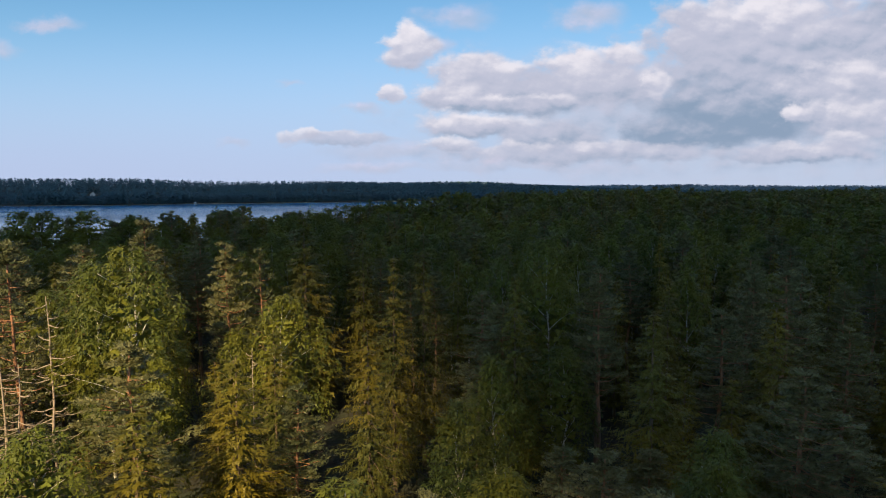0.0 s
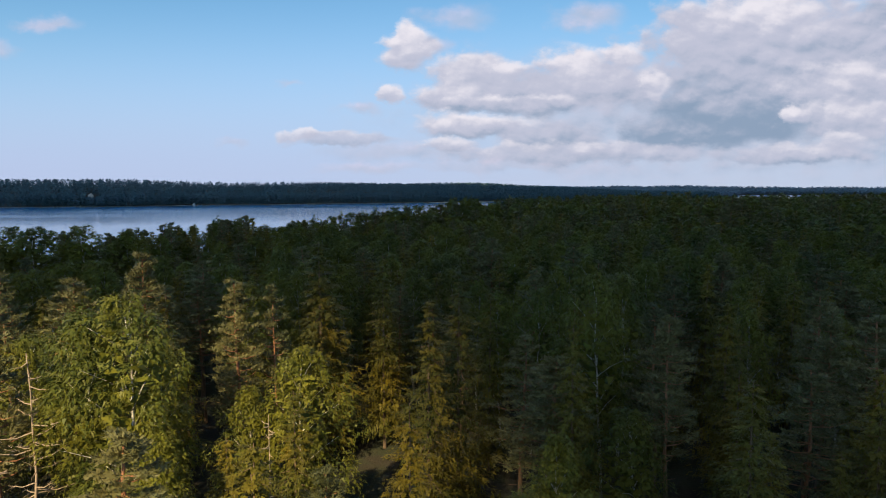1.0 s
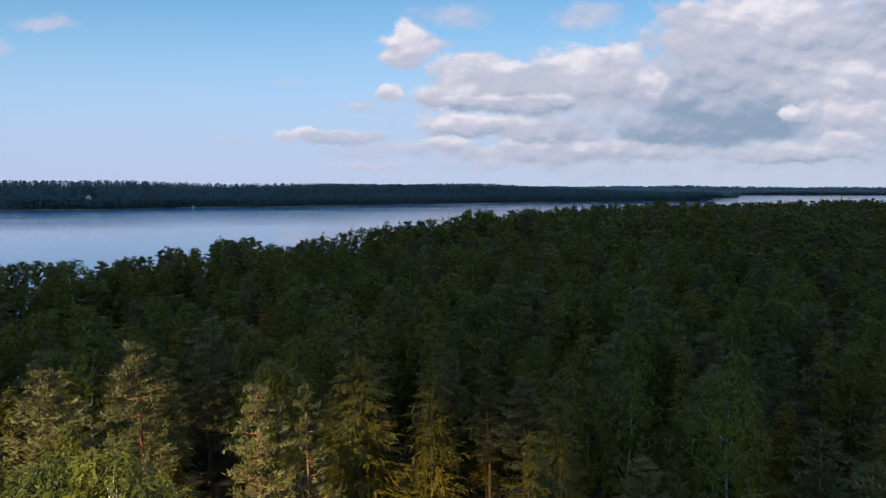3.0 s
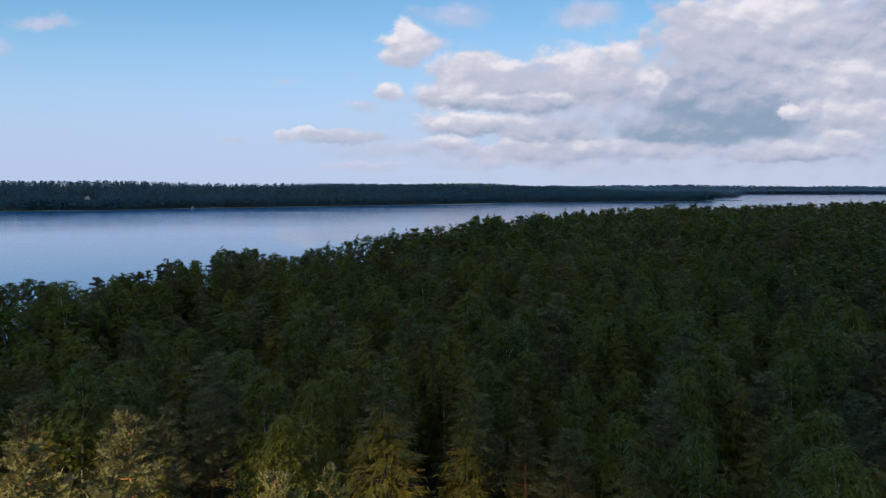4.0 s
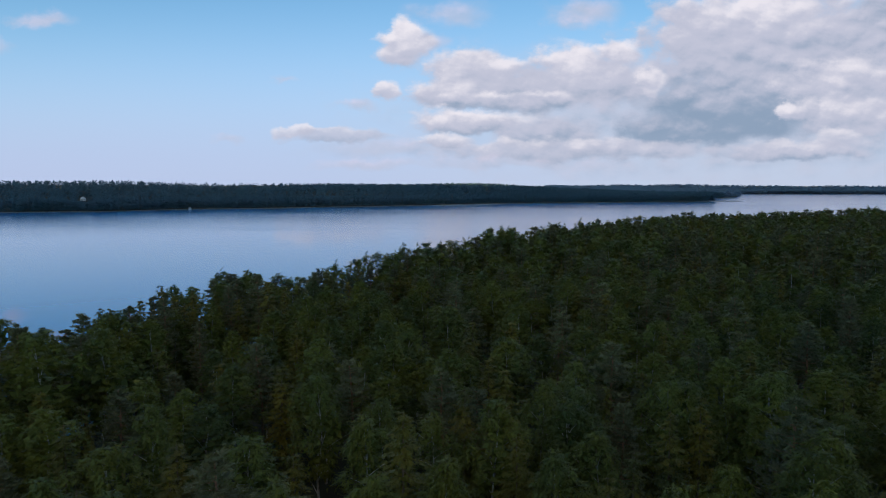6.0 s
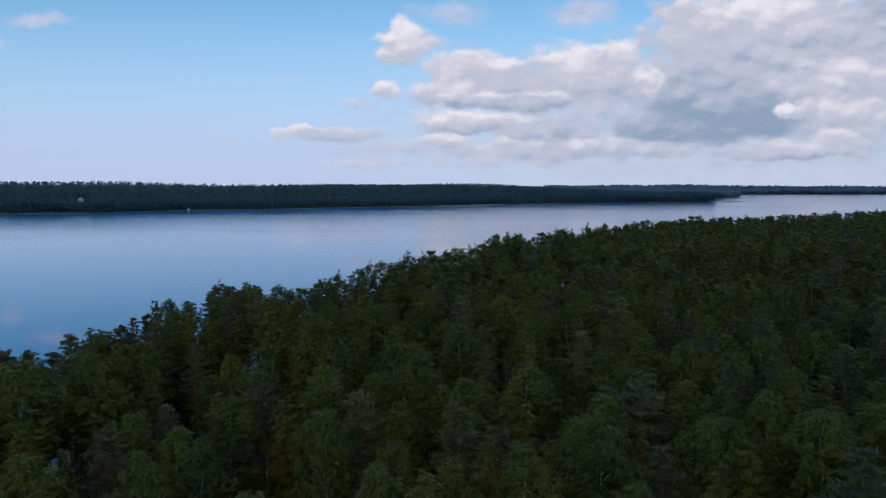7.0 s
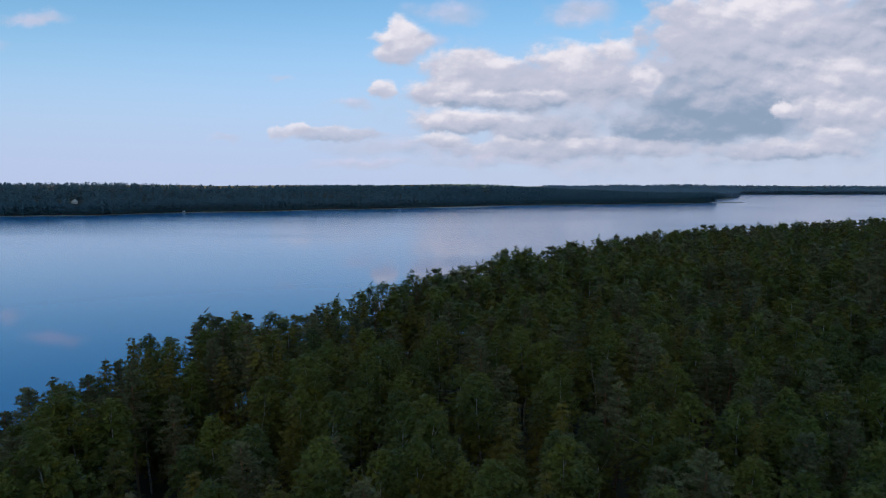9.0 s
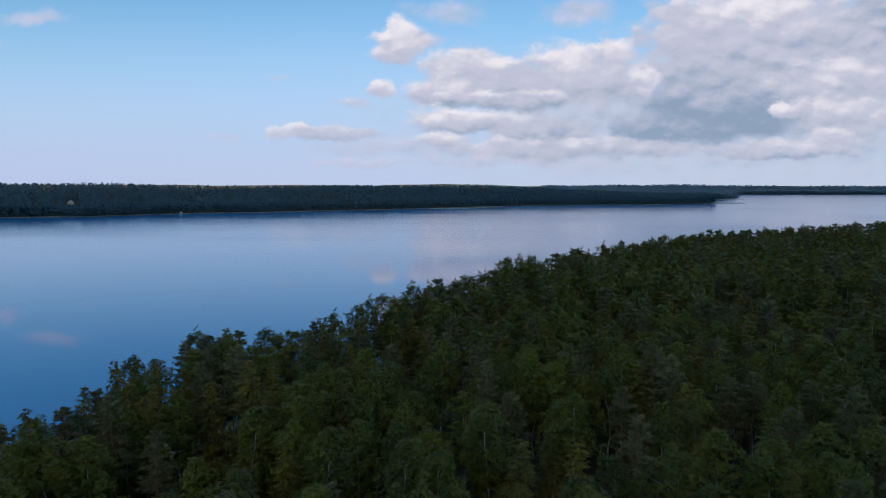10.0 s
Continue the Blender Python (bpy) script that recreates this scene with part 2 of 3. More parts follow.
def water_material():
    m, T, B = material("lake_water")
    pos = T.nodes.new("ShaderNodeNewGeometry").outputs["Position"]
    sp = T.nodes.new("ShaderNodeSeparateXYZ")
    wire(T, sp.inputs[0], pos)
    B.inputs["Base Color"].default_value = (0.0, 0.19, 0.46, 1)
    B.inputs["IOR"].default_value = 1.39
    B.inputs["Specular Tint"].default_value = (0.52, 0.94, 1.0, 1)
    breeze = grain(T, joined(T, calc(T, "MULTIPLY", sp.outputs[0], 0.25), sp.outputs[1], 0.0), 0.016, 3.0)
    calm = ramped(T, sp.outputs[1], 230.0, 760.0, 0.025, 0.135)
    wire(T, B.inputs["Roughness"], calc(T, "MULTIPLY", calm, ramped(T, breeze.outputs[0], 0.40, 0.66, 0.85, 1.25)))
    chop = grain(T, joined(T, sp.outputs[0], sp.outputs[1], 0.0), 0.9, 3.0)
    bump = T.nodes.new("ShaderNodeBump")
    bump.inputs["Strength"].default_value, bump.inputs["Distance"].default_value = 0.03, 0.08
    wire(T, bump.inputs["Height"], chop.outputs[0])
    wire(T, B.inputs["Normal"], bump.outputs[0])
    return m


def ground_material():
    m, T, B = material("forest_floor")
    pos = T.nodes.new("ShaderNodeNewGeometry").outputs["Position"]
    sp = T.nodes.new("ShaderNodeSeparateXYZ")
    wire(T, sp.inputs[0], pos)
    moss = grain(T, pos, 0.25, 5.0)
    litter = grain(T, pos, 4.0, 4.0)
    col = mixed(T, ramped(T, moss.outputs[0], 0.4, 0.6), (0.020, 0.017, 0.011, 1), (0.016, 0.023, 0.008, 1))
    col = mixed(T, ramped(T, litter.outputs[0], 0.45, 0.7, 0.0, 0.6), col, (0.030, 0.025, 0.016, 1))
    col = mixed(T, ramped(T, sp.outputs[2], 0.75, 0.35), col, (0.24, 0.20, 0.15, 1))
    wire(T, B.inputs["Base Color"], col)
    B.inputs["Roughness"].default_value = 0.95
    bump = T.nodes.new("ShaderNodeBump")
    bump.inputs["Distance"].default_value = 0.1
    wire(T, bump.inputs["Height"], litter.outputs[0])
    wire(T, B.inputs["Normal"], bump.outputs[0])
    return m


def plain_material(name, colour, rough=0.7, metal=0.0):
    m, T, B = material(name)
    n = grain(T, T.nodes.new("ShaderNodeTexCoord").outputs["Object"], 1.5, 5.0)
    dim = tuple(c * 0.75 for c in colour)
    wire(T, B.inputs["Base Color"], mixed(T, ramped(T, n.outputs[0], 0.35, 0.65), (*dim, 1), (*colour, 1)))
    B.inputs["Roughness"].default_value, B.inputs["Metallic"].default_value = rough, metal
    return m


WATER, FLOOR = water_material(), ground_material()
WHITE_PAINT = plain_material("white_paint", (0.78, 0.77, 0.74))
ROOF_METAL = plain_material("pale_roof", (0.62, 0.62, 0.62), 0.5)
DARK_GLASS = plain_material("dark_pane", (0.03, 0.035, 0.04), 0.1)
REED = plain_material("dry_reed", (0.40, 0.36, 0.26), 0.9)
GREY_WOOD = plain_material("weathered_wood", (0.34, 0.31, 0.28), 0.85)
SAND = plain_material("pale_sand", (0.42, 0.38, 0.32), 0.95)


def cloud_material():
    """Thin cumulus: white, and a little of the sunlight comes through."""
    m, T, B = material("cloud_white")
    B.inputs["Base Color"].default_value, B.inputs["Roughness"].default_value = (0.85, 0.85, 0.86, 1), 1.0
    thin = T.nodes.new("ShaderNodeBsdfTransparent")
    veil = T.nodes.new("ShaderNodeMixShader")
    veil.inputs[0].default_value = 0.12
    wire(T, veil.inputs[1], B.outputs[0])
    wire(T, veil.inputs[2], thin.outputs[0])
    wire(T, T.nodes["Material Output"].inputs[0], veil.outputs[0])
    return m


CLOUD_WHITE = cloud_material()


# ---------------------------------------------------------------- mesh helpers
def tri_mesh(name, co, tris, mats, index=None):
    """A mesh of triangles from arrays."""
    me = bpy.data.meshes.new(name)
    me.vertices.add(len(co))
    me.vertices.foreach_set("co", np.asarray(co, np.float32).ravel())
    me.loops.add(3 * len(tris))
    me.loops.foreach_set("vertex_index", np.asarray(tris, np.int32).ravel())
    me.polygons.add(len(tris))
    me.polygons.foreach_set("loop_start", np.arange(len(tris), dtype=np.int32) * 3)
    if index is not None:
        me.polygons.foreach_set("material_index", np.asarray(index, np.int32))
    for m in mats:
        me.materials.append(m)
    me.update(calc_edges=True)
    return me


def part(name, data, parent, label=""):
    ob = new(name, data)
    ob.parent = parent
    return tagged(ob, label) if label else ob


def merge(pieces):
    """Several (co, tris) as one."""
    co, tris, n = [], [], 0
    for c, t in pieces:
        co.append(c)
        tris.append(t + n)
        n += len(c)
    return np.concatenate(co), np.concatenate(tris)


def tube(points, radii, sides=6):
    """A tapered stem along points, closed at its tip."""
    points, radii = np.asarray(points, float), np.asarray(radii, float)
    axis = points[-1] - points[0]
    axis = axis / np.linalg.norm(axis)
    side = np.cross(axis, (0.31, 0.87, 0.2) if abs(axis[2]) > 0.8 else (0, 0, 1.0))
    side /= np.linalg.norm(side)
    up = np.cross(axis, side)
    ang = np.arange(sides) * 2 * np.pi / sides
    ring = np.cos(ang)[:, None] * side + np.sin(ang)[:, None] * up
    co = (points[:, None, :] + radii[:, None, None] * ring).reshape(-1, 3)
    co = np.vstack([co, points[-1] + axis * radii[-1]])
    tris, n = [], len(points)
    for k in range(n - 1):
        for j in range(sides):
            a, b = k * sides + j, k * sides + (j + 1) % sides
            tris += [(a, b, b + sides), (a, b + sides, a + sides)]
    for j in range(sides):
        tris.append(((n - 1) * sides + j, (n - 1) * sides + (j + 1) % sides, n * sides))
    return co, np.array(tris)


def unit(v):
    return v / np.maximum(np.linalg.norm(v, axis=-1, keepdims=True), 1e-6)


def blades(rng, base, aim, length, width, facing=None):
    """One pointed blade per base point, turned to face that way."""
    n = len(base)
    aim = unit(aim)
    side = unit(np.cross(aim, rng.normal(size=(n, 3)) if facing is None else facing))
    half = side * (np.broadcast_to(width, n) / 2)[:, None]
    co = np.stack([base - half, base + half, base + aim * np.broadcast_to(length, n)[:, None]], 1).reshape(-1, 3)
    return co, np.arange(3 * n).reshape(-1, 3)


# ---------------------------------------------------------------- trees, 20 m tall as built
def stem_line(rng, height, bend, count):
    h = np.linspace(0, height, count)
    wob = np.cumsum(rng.normal(0, bend, (count, 2)), 0)
    wob -= wob[0]
    return np.column_stack([wob, h])


def crown_of(leaves, heart, limbs):
    """The crown: leaves (material 0), the dense twigs and leaves within (material 2), limbs (material 1)."""
    groups = [(leaves, 0), (heart, 2)] + ([(merge(limbs), 1)] if limbs else [])
    co, tr = merge([g for g, _ in groups])
    return co, tr, np.concatenate([np.full(len(g[1]), k) for g, k in groups])


def stand_on(line, z):
    return np.array([np.interp(z, line[:, 2], line[:, 0]), np.interp(z, line[:, 2], line[:, 1]), z])


def heart_of(rng, line, zs, radii, count, size=1.0):
    """The close-grown inside of a crown: crossing sprays round the stem."""
    z = rng.uniform(zs[0], zs[-1], count)
    r, a = np.interp(z, zs, radii), rng.uniform(0, 6.28, count)
    out = np.column_stack([np.cos(a), np.sin(a), np.zeros(count)])
    base = out * (r * rng.uniform(0.15, 0.8, count))[:, None]
    base += np.column_stack([np.interp(z, line[:, 2], line[:, 0]), np.interp(z, line[:, 2], line[:, 1]), z])
    return blades(rng, base, out * 0.6 + rng.normal(size=(count, 3)) * 0.6, (0.30 + 0.34 * r) * size, (0.30 + 0.28 * r) * size)


def flat_to(aim, facing):
    """The aim laid into the plane that faces that way."""
    return aim - facing * (aim * facing).sum(1, keepdims=True)


def birch(seed, detail):
    """Trunk with ascending limbs, and a crown of rounded boughs with hanging tresses. detail: leaves."""
    rng = np.random.default_rng(seed)
    fine, low = detail > 3000, detail < 700
    line = stem_line(rng, 18.3, 0.14, 4 if low else 9)
    trunk = tube(line, np.linspace(0.14, 0.025, len(line)), 4 if low else 6)
    boughs = 110 if detail > 6000 else 84 if fine else 26 if low else 66
    R, blunt = rng.uniform(2.5, 3.1), rng.uniform(1.7, 3.0)
    t = 1 - (1 - (np.arange(boughs) + rng.uniform(0, 1, boughs)) / boughs) ** 1.15
    ang = np.arange(boughs) * 2.4 + rng.uniform(-0.7, 0.7, boughs)

    def outline(h):
        return (1.04 - np.exp(-12.6 * (1.02 - h) / blunt)) * (0.45 + 0.55 * np.clip(h / 0.38, 0, 1))
    bulk = rng.uniform(0.40, 0.85, boughs) * (1.35 if low else 1.0) * (0.6 + 0.4 * outline(t))
    lean = rng.uniform(0.75, 1.2, boughs) * (1 + 0.25 * np.sin(ang + rng.uniform(0, 6)) + 0.14 * np.sin(3 * ang + 9 * t))
    r = np.maximum(R * outline(t) * lean - 0.5 * bulk, 0) * rng.uniform(0.30, 1.0, boughs) ** 0.35
    z = 6.6 + 12.6 * t + rng.uniform(-0.35, 0.35, boughs)
    tip = np.column_stack([r * np.cos(ang), r * np.sin(ang), z])
    for k in range(boughs):
        tip[k, :2] += stand_on(line, z[k])[:2]
    limbs = []
    for k in range(0, 0 if low else boughs, 6 if fine else 14):
        foot = stand_on(line, max(tip[k, 2] - 2.2, 3.0))
        limbs.append(tube([foot, foot * 0.55 + tip[k] * 0.45 + (0, 0, 0.2), foot * 0.08 + tip[k] * 0.92 + (0, 0, 0.1)], [0.045, 0.028, 0.010], 4 if fine else 3))
    hz = np.linspace(0.02, 0.97, 5 if low else 9)
    heart = heart_of(rng, line, 6.6 + 12.0 * hz, R * outline(hz) * 0.62, 34 if low else 300 if fine else 140, 0.74 if fine else 1.15)
    per = detail // boughs
    who = np.repeat(np.arange(boughs), per)
    n = len(who)
    out = np.column_stack([np.cos(ang), np.sin(ang), np.zeros(boughs)])[who]
    d = unit(rng.normal(size=(n, 3)) + out * 0.65 + (0, 0, 0.45))
    size_of = bulk[who][:, None]
    base = tip[who] + d * size_of * rng.uniform(0.72, 1.12, (n, 1)) * (1.0, 1.0, 1.1)
    tress = np.minimum(rng.exponential(0.30 if fine else 0.16, n), 1.6) * (d[:, 2] < 0.5)
    base[:, 2] -= tress
    facing = unit(d + out * 0.35 * (tress[:, None] > 0.2) + rng.normal(size=(n, 3)) * 0.34)
    aim = flat_to(np.array([[0, 0, -1.0 if fine else -0.55]]) + rng.normal(size=(n, 3)) * (0.30 if fine else 0.5) + out * 0.2, facing) + d * 0.2
    slim = 0.50 if fine else 1.15
    size = ((150 if fine else 160 if not low else 170) / n / (0.052 * slim)) ** 0.5
    leaves = blades(rng, base, aim, rng.uniform(0.27, 0.47, n) * size, rng.uniform(0.22, 0.36, n) * size * slim, facing)
    return trunk, crown_of(leaves, heart, limbs)


def pine(seed, detail):
    """Bare reddish stem, limbs in loose tiers that end in flat upswept pads of needles."""
    rng = np.random.default_rng(seed)
    fine, low = detail > 3000, detail < 700
    line = stem_line(rng, 19.3, 0.11, 4 if low else 9)
    trunk = tube(line, np.linspace(0.22, 0.05, len(line)), 4 if low else 7)
    tiers, tufts, limbs = 13 if not low else 8, [], []
    R, foot_z = rng.uniform(2.4, 3.0), rng.uniform(7.0, 9.5)
    for k in range(tiers):
        t = k / (tiers - 1)
        z = foot_z + (19.0 - foot_z) * t ** 0.9
        reach = R * (1 - 0.86 * t ** 1.7) * (0.70 + 0.30 * min(1, t * 4))
        for j in range(5 if k % 2 else 4):
            a = rng.uniform(0, 1.0) + j * 1.4 + k * 0.9
            L = max(0.4, reach * rng.uniform(0.6, 1.15))
            foot = stand_on(line, z + rng.uniform(-0.4, 0.4))
            end = foot + (L * math.cos(a), L * math.sin(a), L * rng.uniform(0.05, 0.35))
            mid = foot * 0.5 + end * 0.5 - (0, 0, 0.1 * L)
            if not low:
                limbs.append(tube([foot, mid, end], [0.055, 0.038, 0.014], 4) if fine else tube([foot, end], [0.05, 0.014], 3))
            for s in (np.linspace(0.45, 1.0, 4) if not low else (0.55, 1.0)):
                p = (1 - s) ** 2 * foot + 2 * s * (1 - s) * mid + s * s * end
                sway = rng.normal(0, 0.16 * L, 2)
                tufts.append((p[0] + sway[0], p[1] + sway[1], p[2] + 0.1, math.cos(a), math.sin(a), (0.26 + 0.34 * L / R) * rng.uniform(0.8, 1.2)))
    for k in range(0 if low else 9):
        z, a, L = rng.uniform(4.5, foot_z), rng.uniform(0, 6.28), rng.uniform(0.5, 1.7)
        foot = stand_on(line, z)
        limbs.append(tube([foot, foot + (L * math.cos(a), L * math.sin(a), L * 0.05)], [0.035, 0.012], 4))
    heart = heart_of(rng, line, np.linspace(foot_z + 0.8, 18.6, 5), R * np.array([0.20, 0.42, 0.42, 0.34, 0.16]), 18 if low else 80, 1.0 if low else 0.8)
    tufts = np.array(tufts)
    per = max(1, round(detail / len(tufts)))
    who = np.repeat(np.arange(len(tufts)), per)
    n = len(who)
    out = np.column_stack([tufts[who, 3:5], np.zeros(n)])
    d = unit(rng.normal(size=(n, 3)) + out * 0.3 + (0, 0, 0.55))
    base = tufts[who, :3] + d * tufts[who, 5][:, None] * rng.uniform(0.55, 1.0, (n, 1)) * (1.2, 1.2, 0.36)
    facing = unit(d * (0.8, 0.8, 1.6) + rng.normal(size=(n, 3)) * 0.34)
    aim = flat_to(out * 0.9 + rng.normal(size=(n, 3)) * 0.5, facing) + (0, 0, 0.42)
    stout = 1.0 if fine else 1.8
    size = ((185 if fine else 180 if not low else 170) / n / (0.0335 * stout)) ** 0.5
    leaves = blades(rng, base, aim, rng.uniform(0.26, 0.46, n) * size, rng.uniform(0.13, 0.23, n) * size * stout, facing)
    return trunk, crown_of(leaves, heart, limbs)


def spruce(seed, detail):
    """Straight stem and whorls of drooping branches, each a flat fan with hanging sprays."""
    rng = np.random.default_rng(seed)
    fine, low = detail > 3000, detail < 700
    line = stem_line(rng, 19.2, 0.02, 3 if low else 7)
    trunk = tube(line, np.linspace(0.19, 0.015, len(line)), 4 if low else 6)
    whorls = 30 if detail > 6000 else 26 if fine else 13 if low else 24
    R = rng.uniform(2.9, 3.6)
    rows = []
    for k in range(whorls):
        t = np.clip((k + rng.uniform(-0.3, 0.3)) / whorls, 0, 1)
        reach = R * (1.02 - t) ** 0.70 * (0.72 + 0.28 * min(1.0, t * 5))
        count = 9 if fine else 5 if low else 8
        count = max(4, round(count * (1.1 - 0.5 * t)))
        off = rng.uniform(0, 6.28)
        for j in range(count):
            a = off + (j + rng.uniform(-0.3, 0.3)) * 2 * math.pi / count
            rows.append((2.6 + 16.9 * t + rng.uniform(-0.45, 0.45) * 16.9 / whorls, a, max(0.25, reach * rng.uniform(0.60, 1.20)), t))
    rows = np.array(rows)
    per = max(2, round(detail / len(rows)))
    who = np.repeat(np.arange(len(rows)), per)
    n = len(who)
    z, a, L, t = rows[who].T
    s = 0.22 + 0.78 * np.tile((np.arange(per) + 0.5) / per, len(rows)) ** 0.8 + rng.uniform(-0.08, 0.08, n)
    droop = -0.46 * L * s ** 1.2 + 0.22 * L * s ** 3 + 0.12 * t * L
    out = np.column_stack([np.cos(a), np.sin(a), np.zeros(n)])
    side = np.column_stack([-np.sin(a), np.cos(a), np.zeros(n)]) * np.where(np.arange(n) % 2, 1, -1)[:, None]
    base = out * (L * s)[:, None] + side * (rng.uniform(0, 0.22, n) * L * (1.15 - 0.6 * s))[:, None]
    base[:, 2] = z + droop
    hang = rng.uniform(0, 1, n) < 0.42
    aim = np.where(hang[:, None], out * 0.28 + (0, 0, -1.0), out * 0.8 + side * rng.uniform(0.1, 0.8, n)[:, None] + (0, 0, -0.30)) + rng.normal(size=(n, 3)) * 0.14
    facing = unit(np.where(hang[:, None], out + (0, 0, 0.35), out * 0.35 + (0, 0, 1.0)) + rng.normal(size=(n, 3)) * 0.30)
    length = (0.30 + 0.22 * L * (1.1 - 0.6 * s)) * rng.uniform(0.8, 1.25, n)
    width = rng.uniform(0.15, 0.25, n) * (1.0 if fine else 1.5)
    size = ((175 if fine else 190 if not low else 200) / (length * width / 2).sum()) ** 0.5
    leaves = blades(rng, base, aim, length * size, width * size, facing)
    limbs = []
    if not low:
        for k in range(0, len(rows), 4 if fine else 16):
            zz, aa, LL, tt = rows[k]
            way = np.array([math.cos(aa), math.sin(aa), -0.25])
            limbs.append(tube([np.array([0, 0, zz]), np.array([0, 0, zz]) + way * LL * 0.9], [0.03, 0.008], 3))
    hz = np.linspace(0.0, 0.95, 6)
    heart = heart_of(rng, line, 2.4 + 16.9 * hz, R * (1.02 - hz) ** 0.7 * 0.50, 32 if low else 230 if fine else 110, 0.72 if fine else 1.15)
    return trunk, crown_of(leaves, heart, limbs)


def dead_tree(seed):
    """A dead stem with bare broken branches."""
    rng = np.random.default_rng(seed)
    line = stem_line(rng, 15.0, 0.10, 8)
    wood = [tube(line, np.linspace(0.11, 0.02, 8), 6)]
    twigs = []
    for k in range(46):
        z, a = rng.uniform(4.0, 14.6), rng.uniform(0, 6.28)
        L = rng.uniform(0.7, 2.6) * (1.15 - z / 18)
        foot = np.array([np.interp(z, line[:, 2], line[:, 0]), np.interp(z, line[:, 2], line[:, 1]), z])
        d = np.array([math.cos(a), math.sin(a), rng.uniform(-0.2, 0.45)])
        end = foot + d * L
        branch = [tube([foot, (foot + end) / 2 + (0, 0, -0.12 * L), end], [0.042, 0.03, 0.012], 4)]
        for j in range(2):
            p = foot + (end - foot) * rng.uniform(0.4, 0.9)
            branch.append(tube([p, p + unit(d + rng.normal(0, 0.6, 3)) * L * 0.35], [0.012, 0.005], 3))
        twigs.append(merge(branch))
    return merge(wood), twigs


# ---------------------------------------------------------------- plan: shores and relief
NEAR_SHORE = np.array([(-120, -220), (-104, -40), (-96, 40), (-88, 90), (-81, 112), (-71, 130), (-68, 150), (-62, 172), (-47, 189), (-30, 207), (-19, 224),
                       (10, 258), (45, 292), (85, 330), (125, 362), (185, 396), (265, 428), (400, 470), (800, 560), (4200, 700)], float)
FAR_SHORE = np.array([(-3000, 420), (-1100, 755), (-740, 850), (-575, 886), (-540, 900), (-480, 908), (-430, 965), (-372, 1010), (-290, 1036), (-214, 1095), (-125, 1140),
                      (-26, 1203), (75, 1290), (190, 1350), (330, 1400), (455, 1437), (556, 1474), (640, 1515), (600, 1600), (640, 1770), (800, 1850),
                      (1000, 2180), (1130, 2430), (1060, 2520), (1000, 2700), (1374, 2740), (1629, 2760), (1936, 2790), (4200, 2960)], float)


def shore_distance(line, x, y):
    """Metres inland from the shore (minus: out on the lake)."""
    best = np.full(x.shape, 1e9)
    for (ax, ay), (bx, by) in zip(line[:-1], line[1:]):
        dx, dy = bx - ax, by - ay
        s = np.clip(((x - ax) * dx + (y - ay) * dy) / (dx * dx + dy * dy), 0, 1)
        best = np.minimum(best, np.hypot(x - ax - s * dx, y - ay - s * dy))
    return best


def within(line, corners, x, y):
    ring = np.vstack([line, corners])
    inside = np.zeros(x.shape, bool)
    for (ax, ay), (bx, by) in zip(ring, np.roll(ring, -1, 0)):
        if ay != by:
            inside ^= ((ay > y) != (by > y)) & (x < (bx - ax) * (y - ay) / (by - ay) + ax)
    return inside


def inland_near(x, y):
    return shore_distance(NEAR_SHORE, x, y) * np.where(within(NEAR_SHORE, [(4200, -900), (-120, -900)], x, y), 1, -1)


def inland_far(x, y):
    return shore_distance(FAR_SHORE, x, y) * np.where(within(FAR_SHORE, [(4200, 5200), (-3000, 5200)], x, y), 1, -1)


def relief(x, y):
    """Height of the ground above the lake."""
    x, y = np.asarray(x, float), np.asarray(y, float)
    a, b = inland_near(x, y), inland_far(x, y)
    near = np.where(a > 0, 0.3 + 1.9 * (1 - np.exp(-np.maximum(a, 0) / 10)) + 0.012 * np.clip(x, 0, 300), np.maximum(0.18 * a, -4) - 0.05)
    near += np.where(a > 6, 0.35 * np.sin(x * 0.07 + 1.3) * np.sin(y * 0.06), 0)
    k = np.clip(b / 430, 0, 1)
    top = np.interp(y, [800, 1350, 1500, 2000, 2700, 3400], [22, 23, 14, 8, 14, 24]) + 9.0 * np.exp(-((x + 60) / 380) ** 2) + 2.5 * np.sin(x * 0.006 + 0.8) + 1.5 * np.sin(x * 0.017)
    far = np.where(b > 0, 0.3 + top * k * k * (3 - 2 * k) + 3 * np.clip(b / 60, 0, 1), np.maximum(0.12 * b, -4) - 0.05)
    return np.maximum(near, far)


def steps(*stops):
    """Coordinates from stop to stop: (start, spacing) pairs and an end."""
    out = []
    for (a, d), nxt in zip(stops[:-1], stops[1:]):
        b = nxt[0]
        out += list(np.linspace(a, b, max(1, round((b - a) / d)), endpoint=False))
    return np.array(out + [stops[-1][0]])


def build_ground():
    xs = steps((-2900, 90), (-700, 24), (-110, 9), (330, 24), (1200, 80), (4100, 0))
    ys = steps((-300, 40), (0, 9), (460, 45), (830, 16), (1560, 40), (2900, 130), (4600, 0))
    gx, gy = np.meshgrid(xs, ys)
    co = np.column_stack([gx.ravel(), gy.ravel(), relief(gx.ravel(), gy.ravel())])
    w, h = len(xs), len(ys)
    k = (np.arange(h - 1)[:, None] * w + np.arange(w - 1)).ravel()
    tris = np.concatenate([np.column_stack([k, k + 1, k + w + 1]), np.column_stack([k, k + w + 1, k + w])])
    tagged(new("ground", tri_mesh("ground", co, tris, [FLOOR])), "mossy forest floor and hilly shores round a lake", "ground", kind="structure")
